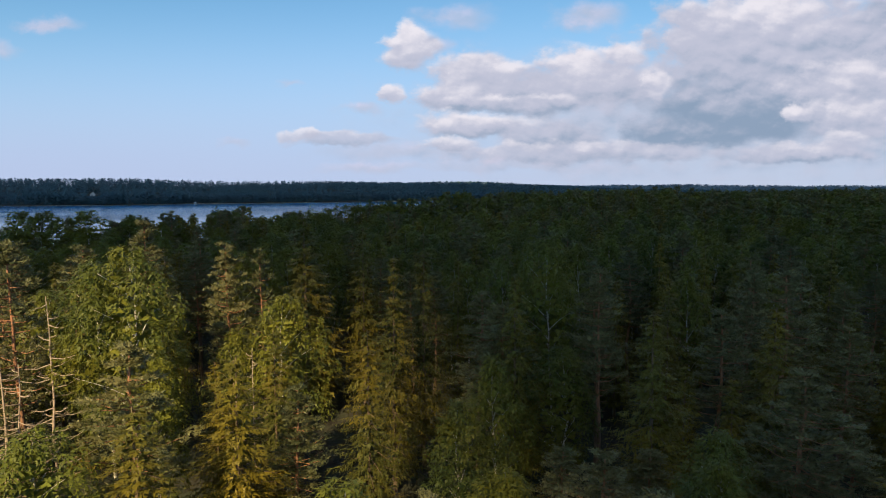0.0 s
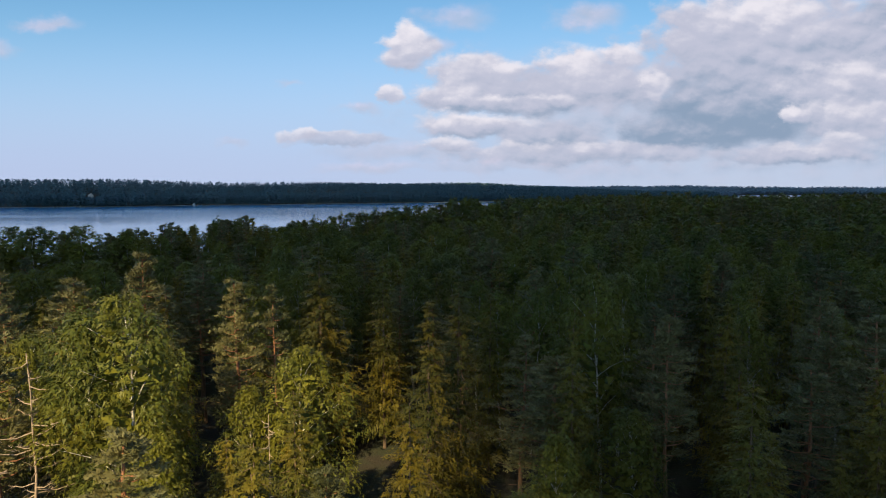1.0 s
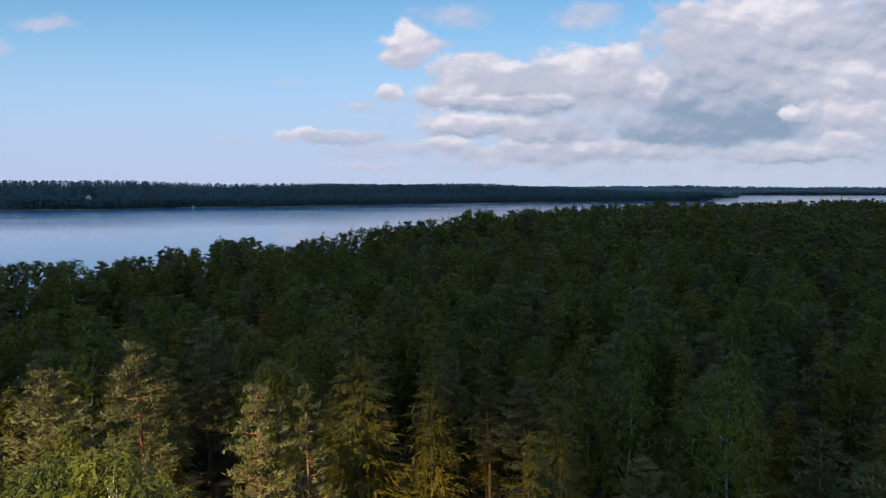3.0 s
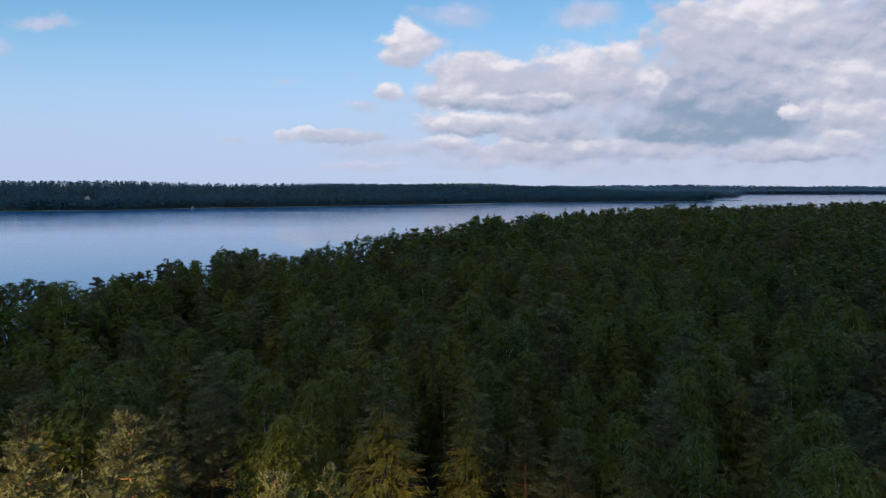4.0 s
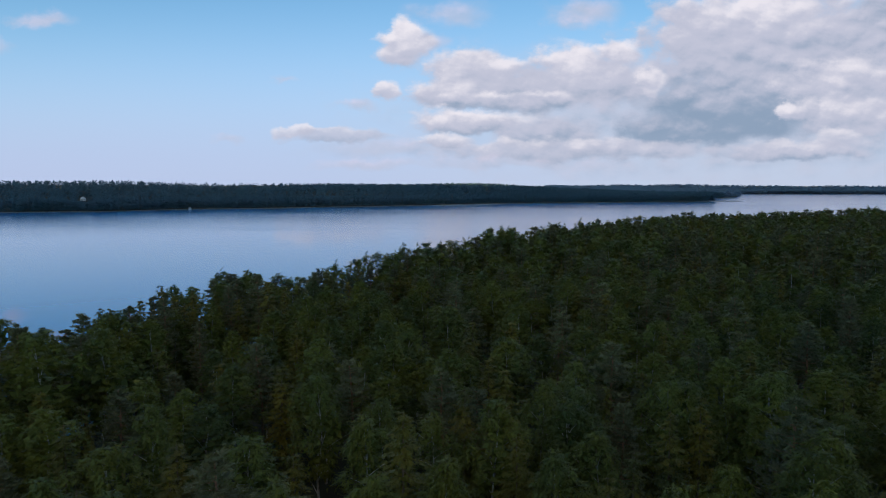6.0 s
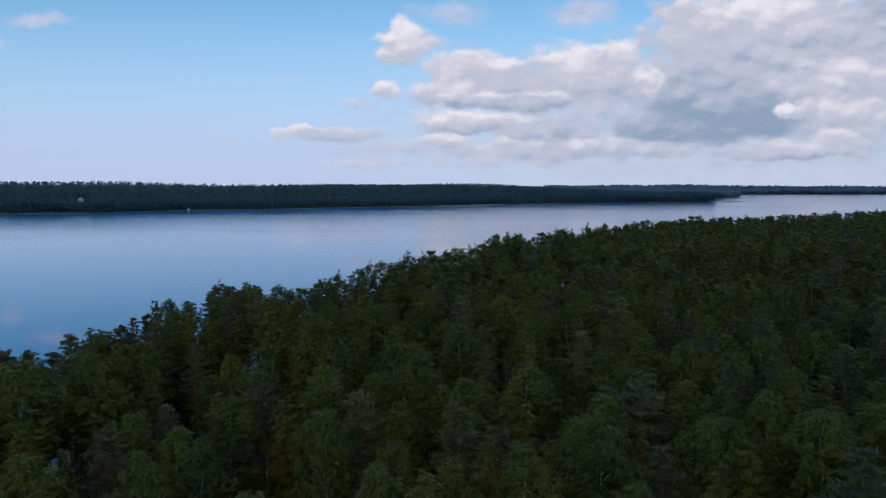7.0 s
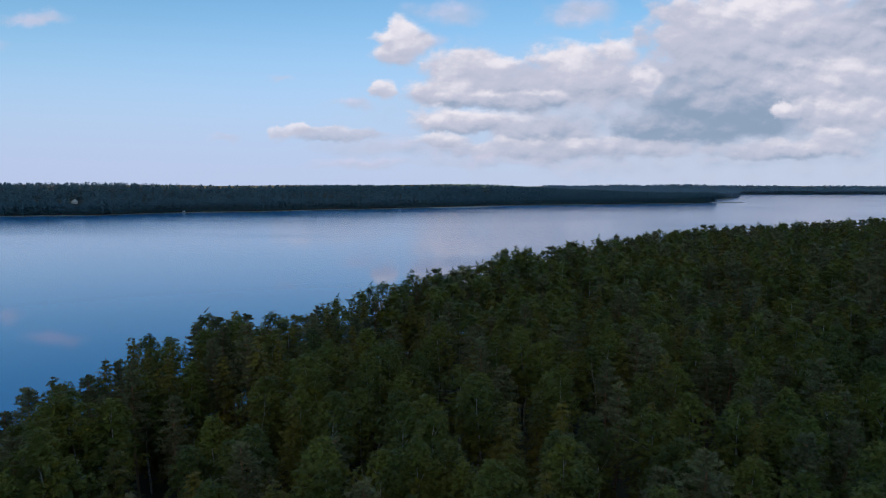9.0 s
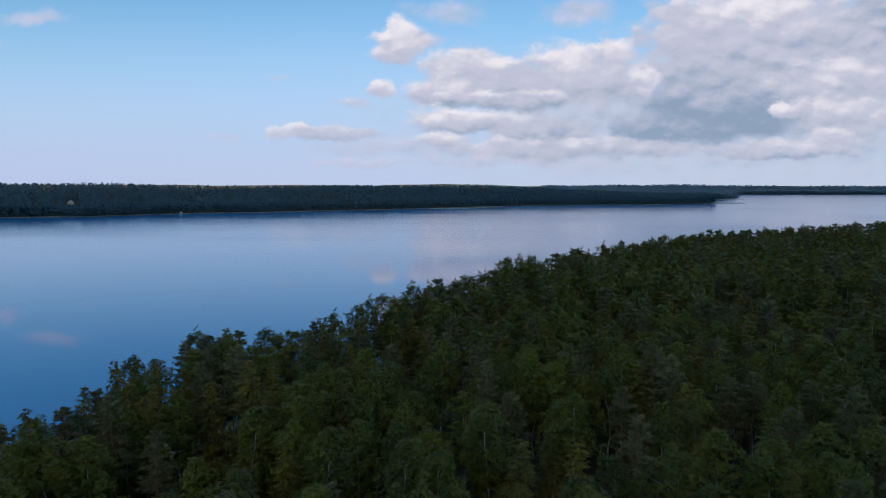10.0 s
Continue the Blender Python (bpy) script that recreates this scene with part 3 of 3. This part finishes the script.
    co = np.array([(-3000, -300, 0), (4200, -300, 0), (4200, 4600, 0), (-3000, 4600, 0)], float)
    tagged(new("water", tri_mesh("water", co, np.array([(0, 1, 2), (0, 2, 3)]), [WATER])), "calm blue lake mirroring sky and clouds", "lake", kind="structure")


build_ground()


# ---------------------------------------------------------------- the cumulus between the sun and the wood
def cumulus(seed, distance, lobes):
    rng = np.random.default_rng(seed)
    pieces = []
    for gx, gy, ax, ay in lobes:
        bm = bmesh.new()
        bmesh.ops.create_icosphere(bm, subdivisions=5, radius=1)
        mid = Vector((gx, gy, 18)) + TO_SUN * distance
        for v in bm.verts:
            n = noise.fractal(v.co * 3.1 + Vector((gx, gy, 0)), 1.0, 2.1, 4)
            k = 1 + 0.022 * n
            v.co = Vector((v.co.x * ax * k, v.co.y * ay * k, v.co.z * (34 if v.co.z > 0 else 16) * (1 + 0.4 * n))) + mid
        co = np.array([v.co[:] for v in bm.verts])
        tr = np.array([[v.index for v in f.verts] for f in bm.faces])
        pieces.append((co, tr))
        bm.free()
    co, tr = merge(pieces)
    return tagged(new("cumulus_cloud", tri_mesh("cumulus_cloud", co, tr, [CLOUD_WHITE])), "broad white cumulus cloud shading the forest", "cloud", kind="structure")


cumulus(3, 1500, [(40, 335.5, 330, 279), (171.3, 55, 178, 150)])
# out of view, added to keep the lake and the far shores in shade
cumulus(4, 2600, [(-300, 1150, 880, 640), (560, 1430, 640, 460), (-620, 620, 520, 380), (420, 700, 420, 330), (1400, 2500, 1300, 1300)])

# ---------------------------------------------------------------- the wood
KINDS = {"birch": (birch, BIRCH_BARK, BIRCH_LEAF, BIRCH_INNER), "pine": (pine, PINE_BARK, PINE_NEEDLE, PINE_NEEDLE), "spruce": (spruce, SPRUCE_BARK, SPRUCE_NEEDLE, SPRUCE_INNER)}
LABELS = {"birch": "green birch with white trunk and drooping leafy boughs", "pine": "Scots pine with reddish bare trunk and bluish needles",
          "spruce": "dark green conical spruce with drooping branches"}
CLOSE_DETAIL, NEAR_DETAIL, MID_DETAIL, LOW_DETAIL = 6200, 3150, 2150, 300


def prototypes(detail, count, seed):
    """Meshes of each kind, by which the trees are planted."""
    out = {}
    for kind, (make, bark, leaf, inner) in KINDS.items():
        out[kind] = []
        for k in range(count):
            wood, crown = make(seed + 17 * k, detail)
            out[kind].append((wood, crown, tri_mesh("trunk", *wood, [bark]), tri_mesh("crown", *crown[:2], [leaf, bark, inner], crown[2])))
    return out


CLOSE_TREES, NEAR_TREES, MID_TREES, LOW_TREES = prototypes(CLOSE_DETAIL, 5, 100), prototypes(NEAR_DETAIL, 5, 100), prototypes(MID_DETAIL, 5, 300), prototypes(LOW_DETAIL, 4, 500)
# trees that stand out: kind, x, y, height of the top above the lake, breadth
MARKED = [
    ("pine", -18.1, 53.1, 21.9, 0.95), ("pine", -26.4, 55.9, 23.6, 1.0), ("spruce", -14.2, 64.6, 24.0, 1.5), ("spruce", -3.7, 47.4, 21.8, 1.15),
    ("spruce", -1.6, 52.5, 23.2, 1.1), ("birch", -20.7, 41.6, 22.6, 1.25), ("birch", -24.0, 44.5, 21.6, 1.1), ("pine", -15.6, 54.7, 21.2, 0.7),
    ("birch", -11.6, 45.9, 18.6, 1.1), ("spruce", -4.5, 36.7, 18.4, 1.05), ("pine", 3.9, 46.0, 18.0, 1.3), ("pine", 6.7, 72.4, 20.2, 1.0),
    ("pine", -33.0, 58.0, 21.0, 1.15), ("pine", -16.0, 32.6, 18.4, 1.25), ("pine", -28.6, 42.0, 22.9, 1.0), ("spruce", -17.6, 81.9, 22.7, 1.2),
    ("pine", 13.4, 86.6, 21.7, 1.0), ("birch", -27.6, 100.7, 19.2, 1.0), ("spruce", -58.2, 148.0, 21.0, 0.9), ("spruce", -61.0, 146.3, 20.4, 0.8),
    ("pine", -48.4, 153.8, 22.2, 1.0), ("pine", -57.5, 166.6, 20.6, 1.3), ("pine", -42.6, 181.3, 19.4, 0.8), ("birch", -27.2, 195.0, 21.0, 1.2),
    ("birch", -18.0, 213.8, 21.4, 1.4), ("pine", -68.9, 116.2, 21.0, 1.0), ("birch", -59.4, 124.2, 21.0, 1.2), ("spruce", 12.4, 36.4, 19.6, 1.2),
    ("pine", 12.7, 50.6, 20.4, 1.0), ("spruce", -8.6, 68.0, 22.8, 1.0), ("spruce", 5.1, 43.8, 20.8, 0.9), ("birch", 9.8, 54.2, 22.4, 1.0),
    ("spruce", -44.9, 146.5, 22.6, 1.2), ("spruce", -11.4, 33.6, 17.6, 1.3), ("spruce", -13.8, 27.5, 17.0, 1.3), ("birch", 3.2, 29.0, 13.2, 1.0),
    ("spruce", -63.5, 143.0, 19.6, 0.8), ("spruce", -55.5, 151.0, 20.2, 0.85), ("spruce", -64.5, 149.5, 19.0, 0.75), ("pine", -52.5, 150.0, 20.6, 0.9),
    ("birch", 16.5, 24.0, 12.0, 1.1), ("pine", 19.0, 33.0, 16.5, 1.2), ("birch", 8.0, 25.0, 11.5, 1.0), ("spruce", 22.0, 41.0, 19.0, 1.2), ("pine", 26.0, 48.0, 20.0, 1.2),
    ("birch", -66.0, 104.0, 22.8, 1.2), ("birch", -60.5, 106.0, 22.8, 1.2), ("birch", -70.5, 107.0, 22.6, 1.2), ("birch", -55.0, 112.0, 21.6, 1.1),
    ("pine", -57.7, 134.8, 21.4, 0.9), ("pine", -60.2, 137.4, 20.9, 0.8), ("spruce", -55.2, 139.5, 21.4, 0.9), ("pine", -62.6, 134.0, 20.2, 0.9), ("spruce", -59.4, 141.6, 21.0, 0.8),
    ("birch", -17.6, 26.5, 15.8, 1.2), ("birch", 0.6, 34.5, 14.6, 1.0), ("spruce", -10.6, 26.0, 13.0, 1.2), ("birch", 13.5, 29.5, 14.8, 1.0),
]


# gaps in the stand
CLEARINGS = [(-17.5, 48.5, 3.6), (-8.6, 53.5, 4.2), (-9.0, 59.0, 3.6), (-20.2, 25.6, 3.4), (0.8, 43.5, 3.0), (1.5, 58.0, 3.6), (-4.2, 33.0, 3.2), (-25.6, 36.5, 4.2), (-22.6, 31.5, 3.6), (-29.0, 37.0, 3.0), (-13.5, 24.0, 3.0), (-11.0, 30.0, 2.6), (-8.2, 46.5, 4.4), (-7.0, 41.5, 3.0), (-5.8, 50.5, 3.2), (-5.0, 42.0, 2.6)]
FELLED = [(-10.1, 62.5), (-5.8, 63.1), (-4.9, 68.3), (-15.1, 60.5), (-2.4, 57.7), (-10.7, 39.4), (-13.1, 51.5)]


def plan_wood():
    """Where each tree stands: kind, x, y, base, height, breadth, turn."""
    rng = np.random.default_rng(11)
    trees, cells = [], {}

    def free(x, y, gap):
        i, j = int(x // 6), int(y // 6)
        for a in (i - 1, i, i + 1):
            for b in (j - 1, j, j + 1):
                for px, py in cells.get((a, b), ()):
                    if (px - x) ** 2 + (py - y) ** 2 < gap * gap:
                        return False
        return True

    def plant(kind, x, y, top, breadth):
        g = float(relief(np.array([x]), np.array([y]))[0])
        trees.append((kind, x, y, g - 0.15, top - g, breadth, rng.uniform(0, 6.28)))
        cells.setdefault((int(x // 6), int(y // 6)), []).append((x, y))

    for row in MARKED:
        plant(*row)
    n = 26000
    px, py = rng.uniform(-95, 345, n), rng.uniform(15, 450, n)
    land = inland_near(px, py)
    seen = (px < 0.80 * py + 14) & (px > -0.80 * py - 10) & (land > 1.0) & (land < 260)
    for x, y, d in zip(px[seen], py[seen], land[seen]):
        if not free(x, y, (2.1 if d < 16 else 3.2) + rng.uniform(0, 0.8) + (0.0 if d < 16 else 0.0018 * y)):
            continue
        pick = rng.uniform() + 0.25 * noise.noise(Vector((x * 0.03, y * 0.03, 0)))
        share = (0.34, 0.66) if y < 75 else (0.60, 0.80)
        if x > 45 and y > 110:
            share = (0.36, 0.62)
        if d < 9:
            share = (0.55, 0.80)
        kind = "birch" if pick < share[0] else "pine" if pick < share[1] else "spruce"
        g = 2.0 + 0.012 * max(0.0, x)
        swell = 1.3 * noise.noise(Vector((x * 0.025, y * 0.025, 5)))
        top = g + (rng.uniform(14.2, 18.8) if y < 75 else rng.uniform(15.0, 18.2)) + swell + 2.6 * min(1.0, max(0.0, (y - 170) / 80)) * (min(1.0, 0.25 + d / 45) if y < 205 else 1.1) + (1.9 if 0 < x < 105 and y > 212 else 0.9 if d < 26 and 112 < y < 172 else 0.5 if d < 18 and y < 150 else 0) + (0.8 if kind == "spruce" else 0)
        if y < 62:
            top -= rng.uniform(0.5, 4.0)
        if y < 36:
            top = min(top, 25.5 - 0.345 * y - rng.uniform(0.0, 3.5))
        if any((x - cx) ** 2 + (y - cy) ** 2 < cr * cr for cx, cy, cr in CLEARINGS):
            continue
        plant(kind, x, y, top, rng.uniform(0.8, 1.15))
    # low birches along the water, and the wood behind the start of the flight
    n = 9000
    px, py = rng.uniform(-95, 30, n), rng.uniform(90, 290, n)
    land = inland_near(px, py)
    for x, y in zip(px[(land > 0.6) & (land < 6)], py[(land > 0.6) & (land < 6)]):
        if x > -0.75 * y and free(x, y, 2.1):
            plant("birch", x, y, rng.uniform(7.0, 11.5), rng.uniform(1.2, 1.6))
    for x, y in zip(rng.uniform(-88, 62, 2600), rng.uniform(-62, 60, 2600)):
        seen = x < 0.80 * y + 14 and x > -0.80 * y - 10 and y > 15
        if not seen and free(x, y, 4.4) and inland_near(np.array([x]), np.array([y]))[0] > 2:
            plant(("birch", "pine", "spruce")[int(rng.integers(0, 3))], x, y, rng.uniform(12.0, 16.5) if y < 16 else rng.uniform(15, 19), rng.uniform(0.9, 1.2))
    # the farther stand is looser
    kept = rng.uniform(0, 1, len(trees)) > 0.17
    gone = lambda x, y: any(math.hypot(x - cx, y - cy) < 1.3 for cx, cy in FELLED)
    return [row for k, row in enumerate(trees) if k < len(MARKED) or (kept[k] or row[2] < 75) and not gone(row[1], row[2])]


WOOD = plan_wood()


def build_wood():
    rng = np.random.default_rng(23)
    counts = {k: 0 for k in KINDS}
    stuff = {k: ([], [], []) for k in KINDS}
    order = sorted(range(len(WOOD)), key=lambda k: math.hypot(WOOD[k][1] + 10, WOOD[k][2] - 35))
    built = {}
    for k in order:
        kind, x, y, base, height, breadth, turn = WOOD[k]
        reach = math.hypot(x + 4, y - 12)
        v = int(rng.integers(0, 5))
        wide = breadth * (0.62 + 0.38 * height / 20) * ((1.28 if y > 75 else 1.1) if kind == "birch" else 1.15 if y > 75 else 1.0)
        m = Matrix.Translation((x, y, base)) @ Matrix.Rotation(turn, 4, "Z") @ Matrix.Diagonal((wide, wide, height / 20, 1))
        behind = y < 15 or x > 0.80 * y + 14 or x < -0.80 * y - 10
        if counts[kind] < 300 and reach < 190 and not behind:
            level = 0 if reach < 50 else 1 if reach < 92 else 2
            key = (kind, v, level)
            if key not in built:
                root = new(kind)
                _, _, trunk, crown = (CLOSE_TREES, NEAR_TREES, MID_TREES)[level][kind][v]
                part("trunk", trunk, root)
                part("crown", crown, root)
                tagged(root, LABELS[kind], "tree", "trees of the wood")
                root.matrix_basis = m
                built[key] = root
            else:
                ob = copy_thing(built[key], m)
                ob.matrix_basis = m
            counts[kind] += 1
        else:
            wood, crown, _, _ = (MID_TREES if reach < 130 and not behind else LOW_TREES)[kind][v % 4]
            a = np.array(m)
            leafy = crown[1][crown[2] != 1]
            for store, (co, tr) in zip(stuff[kind], (wood, (crown[0][:leafy.max() + 1], leafy))):
                store.append((co @ a[:3, :3].T + a[:3, 3], tr))
            stuff[kind][2].append(crown[2][crown[2] != 1])
    for kind, (woods, crowns, index) in stuff.items():
        if crowns:
            far = tagged(new("far_" + kind + "_wood"), "dense " + kind + " wood of the wooded point", "forest", kind="stuff")
            part("trunks", tri_mesh("trunks", *merge(woods), [KINDS[kind][1]]), far)
            part("crowns", tri_mesh("crowns", *merge(crowns), [KINDS[kind][2], KINDS[kind][1], KINDS[kind][3]], np.concatenate(index)), far)


build_wood()


def build_dead():
    for seed, x, y, top, wide in ((5, -26.4, 41.4, 18.8, 1.2), (6, -28.9, 40.2, 16.6, 1.2), (8, -27.2, 39.6, 14.6, 1.1), (7, -12.6, 41.1, 15.4, 0.7)):
        wood, twigs = dead_tree(seed)
        g = float(relief(np.array([x]), np.array([y]))[0])
        root = tagged(new("dead_tree"), "bare grey dead tree with broken branches", "tree", "dead trees")
        part("trunk", tri_mesh("trunk", *wood, [DEAD_WOOD]), root)
        for branch in twigs:
            part("branch", tri_mesh("branch", *branch, [DEAD_WOOD]), root)
        root.matrix_basis = Matrix.Translation((x, y, g)) @ Matrix.Diagonal((wide, wide, (top - g) / 15, 1))


build_dead()


# ---------------------------------------------------------------- far shores
def far_tree(rng, leafy):
    """A small tree of the far shore: ragged cone or dome of blades, 20 m tall."""
    n = 17
    t = (np.arange(n) + 0.5) / n
    a = np.arange(n) * 2.4 + rng.uniform(0, 6)
    r = (3.4 * np.sin(np.pi * (0.14 + 0.76 * t)) ** 0.7) if leafy else 2.9 * (1.02 - t) ** 0.8
    base = np.column_stack([r * 0.5 * np.cos(a), r * 0.5 * np.sin(a), 2 + (15.5 if leafy else 16) * t])
    aim = np.column_stack([np.cos(a), np.sin(a), np.full(n, 0.2 if leafy else -0.6)]) + rng.normal(size=(n, 3)) * 0.35
    aim[-2:] = (0, 0, 1)
    return blades(rng, base, aim, r * 0.75 + 1.6, 3.2 if leafy else 2.4)


# where the house stands; the growth towards the lake is low
HOUSE = (-585.5, 1061.0)


def build_far_wood():
    rng = np.random.default_rng(41)
    forms = [far_tree(rng, k % 3) for k in range(9)]
    n = 66000
    px, py = rng.uniform(-1000, 2600, n), rng.uniform(800, 3150, n)
    d = inland_far(px, py)
    sight = px / py
    keep = (d > 4) & (d < 560) & (sight > -0.80) & (sight < 0.80)
    keep &= rng.uniform(size=n) < np.interp(d, [0, 40, 120, 500], [1.0, 0.9, 0.62, 0.55]) * np.where(py > 1900, 0.85, 1.2)
    px, py = px[keep], py[keep]
    m = 5600
    along = rng.uniform(0, 1, (m, 1))
    seg = rng.integers(2, len(FAR_SHORE) - 2, m)
    at = FAR_SHORE[seg] + (FAR_SHORE[seg + 1] - FAR_SHORE[seg]) * along + rng.uniform(-26, 26, (m, 2))
    ok = (inland_far(at[:, 0], at[:, 1]) > 4) & (np.abs(at[:, 0] / at[:, 1]) < 0.8)
    px, py = np.concatenate([px, at[ok, 0]]), np.concatenate([py, at[ok, 1]])
    g = relief(px, py)
    pieces = ([], [])
    hx, hy = HOUSE
    reach = math.hypot(hx, hy - 30)
    house_g = float(relief(np.array([hx]), np.array([hy]))[0])
    for x, y, z in zip(px, py, g):
        co, tr = forms[int(rng.integers(0, 9))]
        s = rng.uniform(0.74, 0.96)
        ahead = ((hx - x) * hx + (hy - y) * (hy - 30)) / reach
        aside = ((hx - x) * (hy - 30) - (hy - y) * hx) / reach
        if -9 < ahead < 240 and abs(aside) < 11:
            s = min(s, max(3.0, house_g + 3.2 - z) / 20)
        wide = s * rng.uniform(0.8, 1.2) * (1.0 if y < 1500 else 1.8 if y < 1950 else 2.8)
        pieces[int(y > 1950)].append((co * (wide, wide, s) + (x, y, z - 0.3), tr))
    for name, label, mat, rows in (("far_shore_wood", "dark haze-tinted mixed forest covering the hills across the lake", FAR_HAZE_LEAF, pieces[0]),
                                   ("distant_wood", "pale haze-tinted distant forest along the end of the lake", DISTANT_HAZE_LEAF, pieces[1])):
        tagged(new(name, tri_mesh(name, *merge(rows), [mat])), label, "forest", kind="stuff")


build_far_wood()


def box_bm(bm, x0, y0, z0, x1, y1, z1):
    made = bmesh.ops.create_cube(bm, size=1)["verts"]
    for v in made:
        v.co = ((x0 + x1) / 2 + v.co.x * (x1 - x0), (y0 + y1) / 2 + v.co.y * (y1 - y0), (z0 + z1) / 2 + v.co.z * (z1 - z0))
    return made


def bm_part(name, bm, mat, parent, label=""):
    me = bpy.data.meshes.new(name)
    bm.to_mesh(me)
    bm.free()
    me.materials.append(mat)
    return part(name, me, parent, label)


def gable_house(name, label, m, length, depth, eaves, ridge, wall_mat):
    """A gabled house: walls with gables, two roof slopes, windows, a door and a chimney. Gable end to the lake."""
    root = tagged(new(name), label, "house")
    bm = bmesh.new()
    w, d = length / 2, depth / 2
    ring = [(-w, 0), (w, 0), (w, eaves), (0, ridge), (-w, eaves)]
    a = [bm.verts.new((x, -d, z)) for x, z in ring]
    b = [bm.verts.new((x, d, z)) for x, z in ring]
    bm.faces.new(a)
    bm.faces.new(b[::-1])
    for k in range(5):
        bm.faces.new((a[k], b[k], b[(k + 1) % 5], a[(k + 1) % 5]))
    bmesh.ops.recalc_face_normals(bm, faces=bm.faces)
    bm_part("wall", bm, wall_mat, root)
    for s in (-1, 1):
        bm = bmesh.new()
        over, thick = 0.5, 0.18
        slope = (ridge - eaves) / w
        q = [(0, ridge + 0.02), (s * (w + over), eaves - over * slope + 0.02)]
        vs = []
        for y in (-d - over, d + over):
            for x, z in (q[0], q[1], (q[1][0], q[1][1] + thick), (q[0][0], q[0][1] + thick)):
                vs.append(bm.verts.new((x, y, z)))
        for f in ((0, 1, 2, 3), (4, 5, 6, 7), (0, 1, 5, 4), (1, 2, 6, 5), (2, 3, 7, 6), (3, 0, 4, 7)):
            bm.faces.new([vs[k] for k in f])
        bmesh.ops.recalc_face_normals(bm, faces=bm.faces)
        bm_part("roof", bm, ROOF_METAL, root)
    for x in (-w * 0.55, w * 0.55):
        bm = bmesh.new()
        box_bm(bm, x - 0.6, -d - 0.05, eaves * 0.35, x + 0.6, -d + 0.02, eaves * 0.8)
        bm_part("window", bm, DARK_GLASS, root)
    bm = bmesh.new()
    box_bm(bm, -0.5, -d - 0.06, 0.1, 0.5, -d + 0.02, 2.1)
    bm_part("door", bm, GREY_WOOD, root)
    bm = bmesh.new()
    box_bm(bm, w * 0.3, 0, eaves, w * 0.3 + 0.7, 0.7, ridge + 0.9)
    bm_part("chimney", bm, ROOF_METAL, root)
    root.matrix_basis = m
    return root


def build_far_things():
    x, y = HOUSE
    g = float(relief(np.array([x]), np.array([y]))[0])
    gable_house("house", "white gabled house among trees above the far shore", pose(x, y, g, 0, 0, 28), 8.0, 7.5, 3.6, 6.6, WHITE_PAINT)
    x, y = -385, 985
    gable_house("boathouse", "small pale boathouse on the far waterline", pose(x, y, 0.2, 0, 0, 25), 3.6, 4.5, 1.9, 3.1, WHITE_PAINT)


build_far_things()


def strip_of_reeds():
    """Pale reeds in broken beds along the far waterline."""
    rng = np.random.default_rng(77)
    base = []
    for (ax, ay), (bx, by) in zip(FAR_SHORE[2:16], FAR_SHORE[3:17]):
        n = int(math.hypot(bx - ax, by - ay) / 0.8)
        k = rng.uniform(0, 1, n)
        x, y = ax + (bx - ax) * k, ay + (by - ay) * k
        bed = np.sin(x * 0.045) + 0.7 * np.sin(x * 0.021 + 2) > 0.1
        x, y = x[bed], y[bed] - rng.uniform(0.5, 4.0, bed.sum())
        base.append(np.column_stack([x, y, np.full(len(x), -0.3)]))
    base = np.concatenate(base)
    aim = rng.normal(size=base.shape) * 0.12 + (0, 0, 1)
    co, tr = blades(rng, base, aim, rng.uniform(1.2, 2.2, len(base)), rng.uniform(0.6, 1.1, len(base)))
    tagged(new("reed_bed", tri_mesh("reed_bed", co, tr, [REED])), "pale dry reeds along the far waterline", "reeds", kind="stuff")


def sandbar(x, y, length, breadth, turn):
    """A low pale bar just out of the water, tapering to both ends."""
    rng = np.random.default_rng(int(abs(x) + y))
    n = 28
    t = np.linspace(-1, 1, n)
    half = breadth / 2 * np.sqrt(np.maximum(1 - t * t, 0.01)) * rng.uniform(0.75, 1.2, n)
    bend = breadth * 0.4 * np.sin(t * 2.5 + x)
    rows = []
    for k, h in ((-1, -0.5), (-0.5, 0.55), (0.5, 0.6), (1, -0.5)):
        rows.append(np.column_stack([t * length / 2, bend + half * k, np.full(n, h) + rng.uniform(-0.1, 0.1, n)]))
    co = np.concatenate(rows)
    tris = []
    for r in range(3):
        for j in range(n - 1):
            p = r * n + j
            tris += [(p, p + 1, p + n + 1), (p, p + n + 1, p + n)]
    ob = tagged(new("sandbar", tri_mesh("sandbar", co, np.array(tris), [SAND])), "low pale sandbar in shallow water", "sandbar", "sandbars")
    ob.matrix_basis = pose(x, y, 0, 0, 0, turn)


strip_of_reeds()
sandbar(30, 1215, 120, 14, 24)
sandbar(85, 1275, 60, 10, 20)
sandbar(665, 1512, 90, 12, 14)
sandbar(690, 1560, 60, 9, 8)
sandbar(830, 1868, 120, 16, 20)
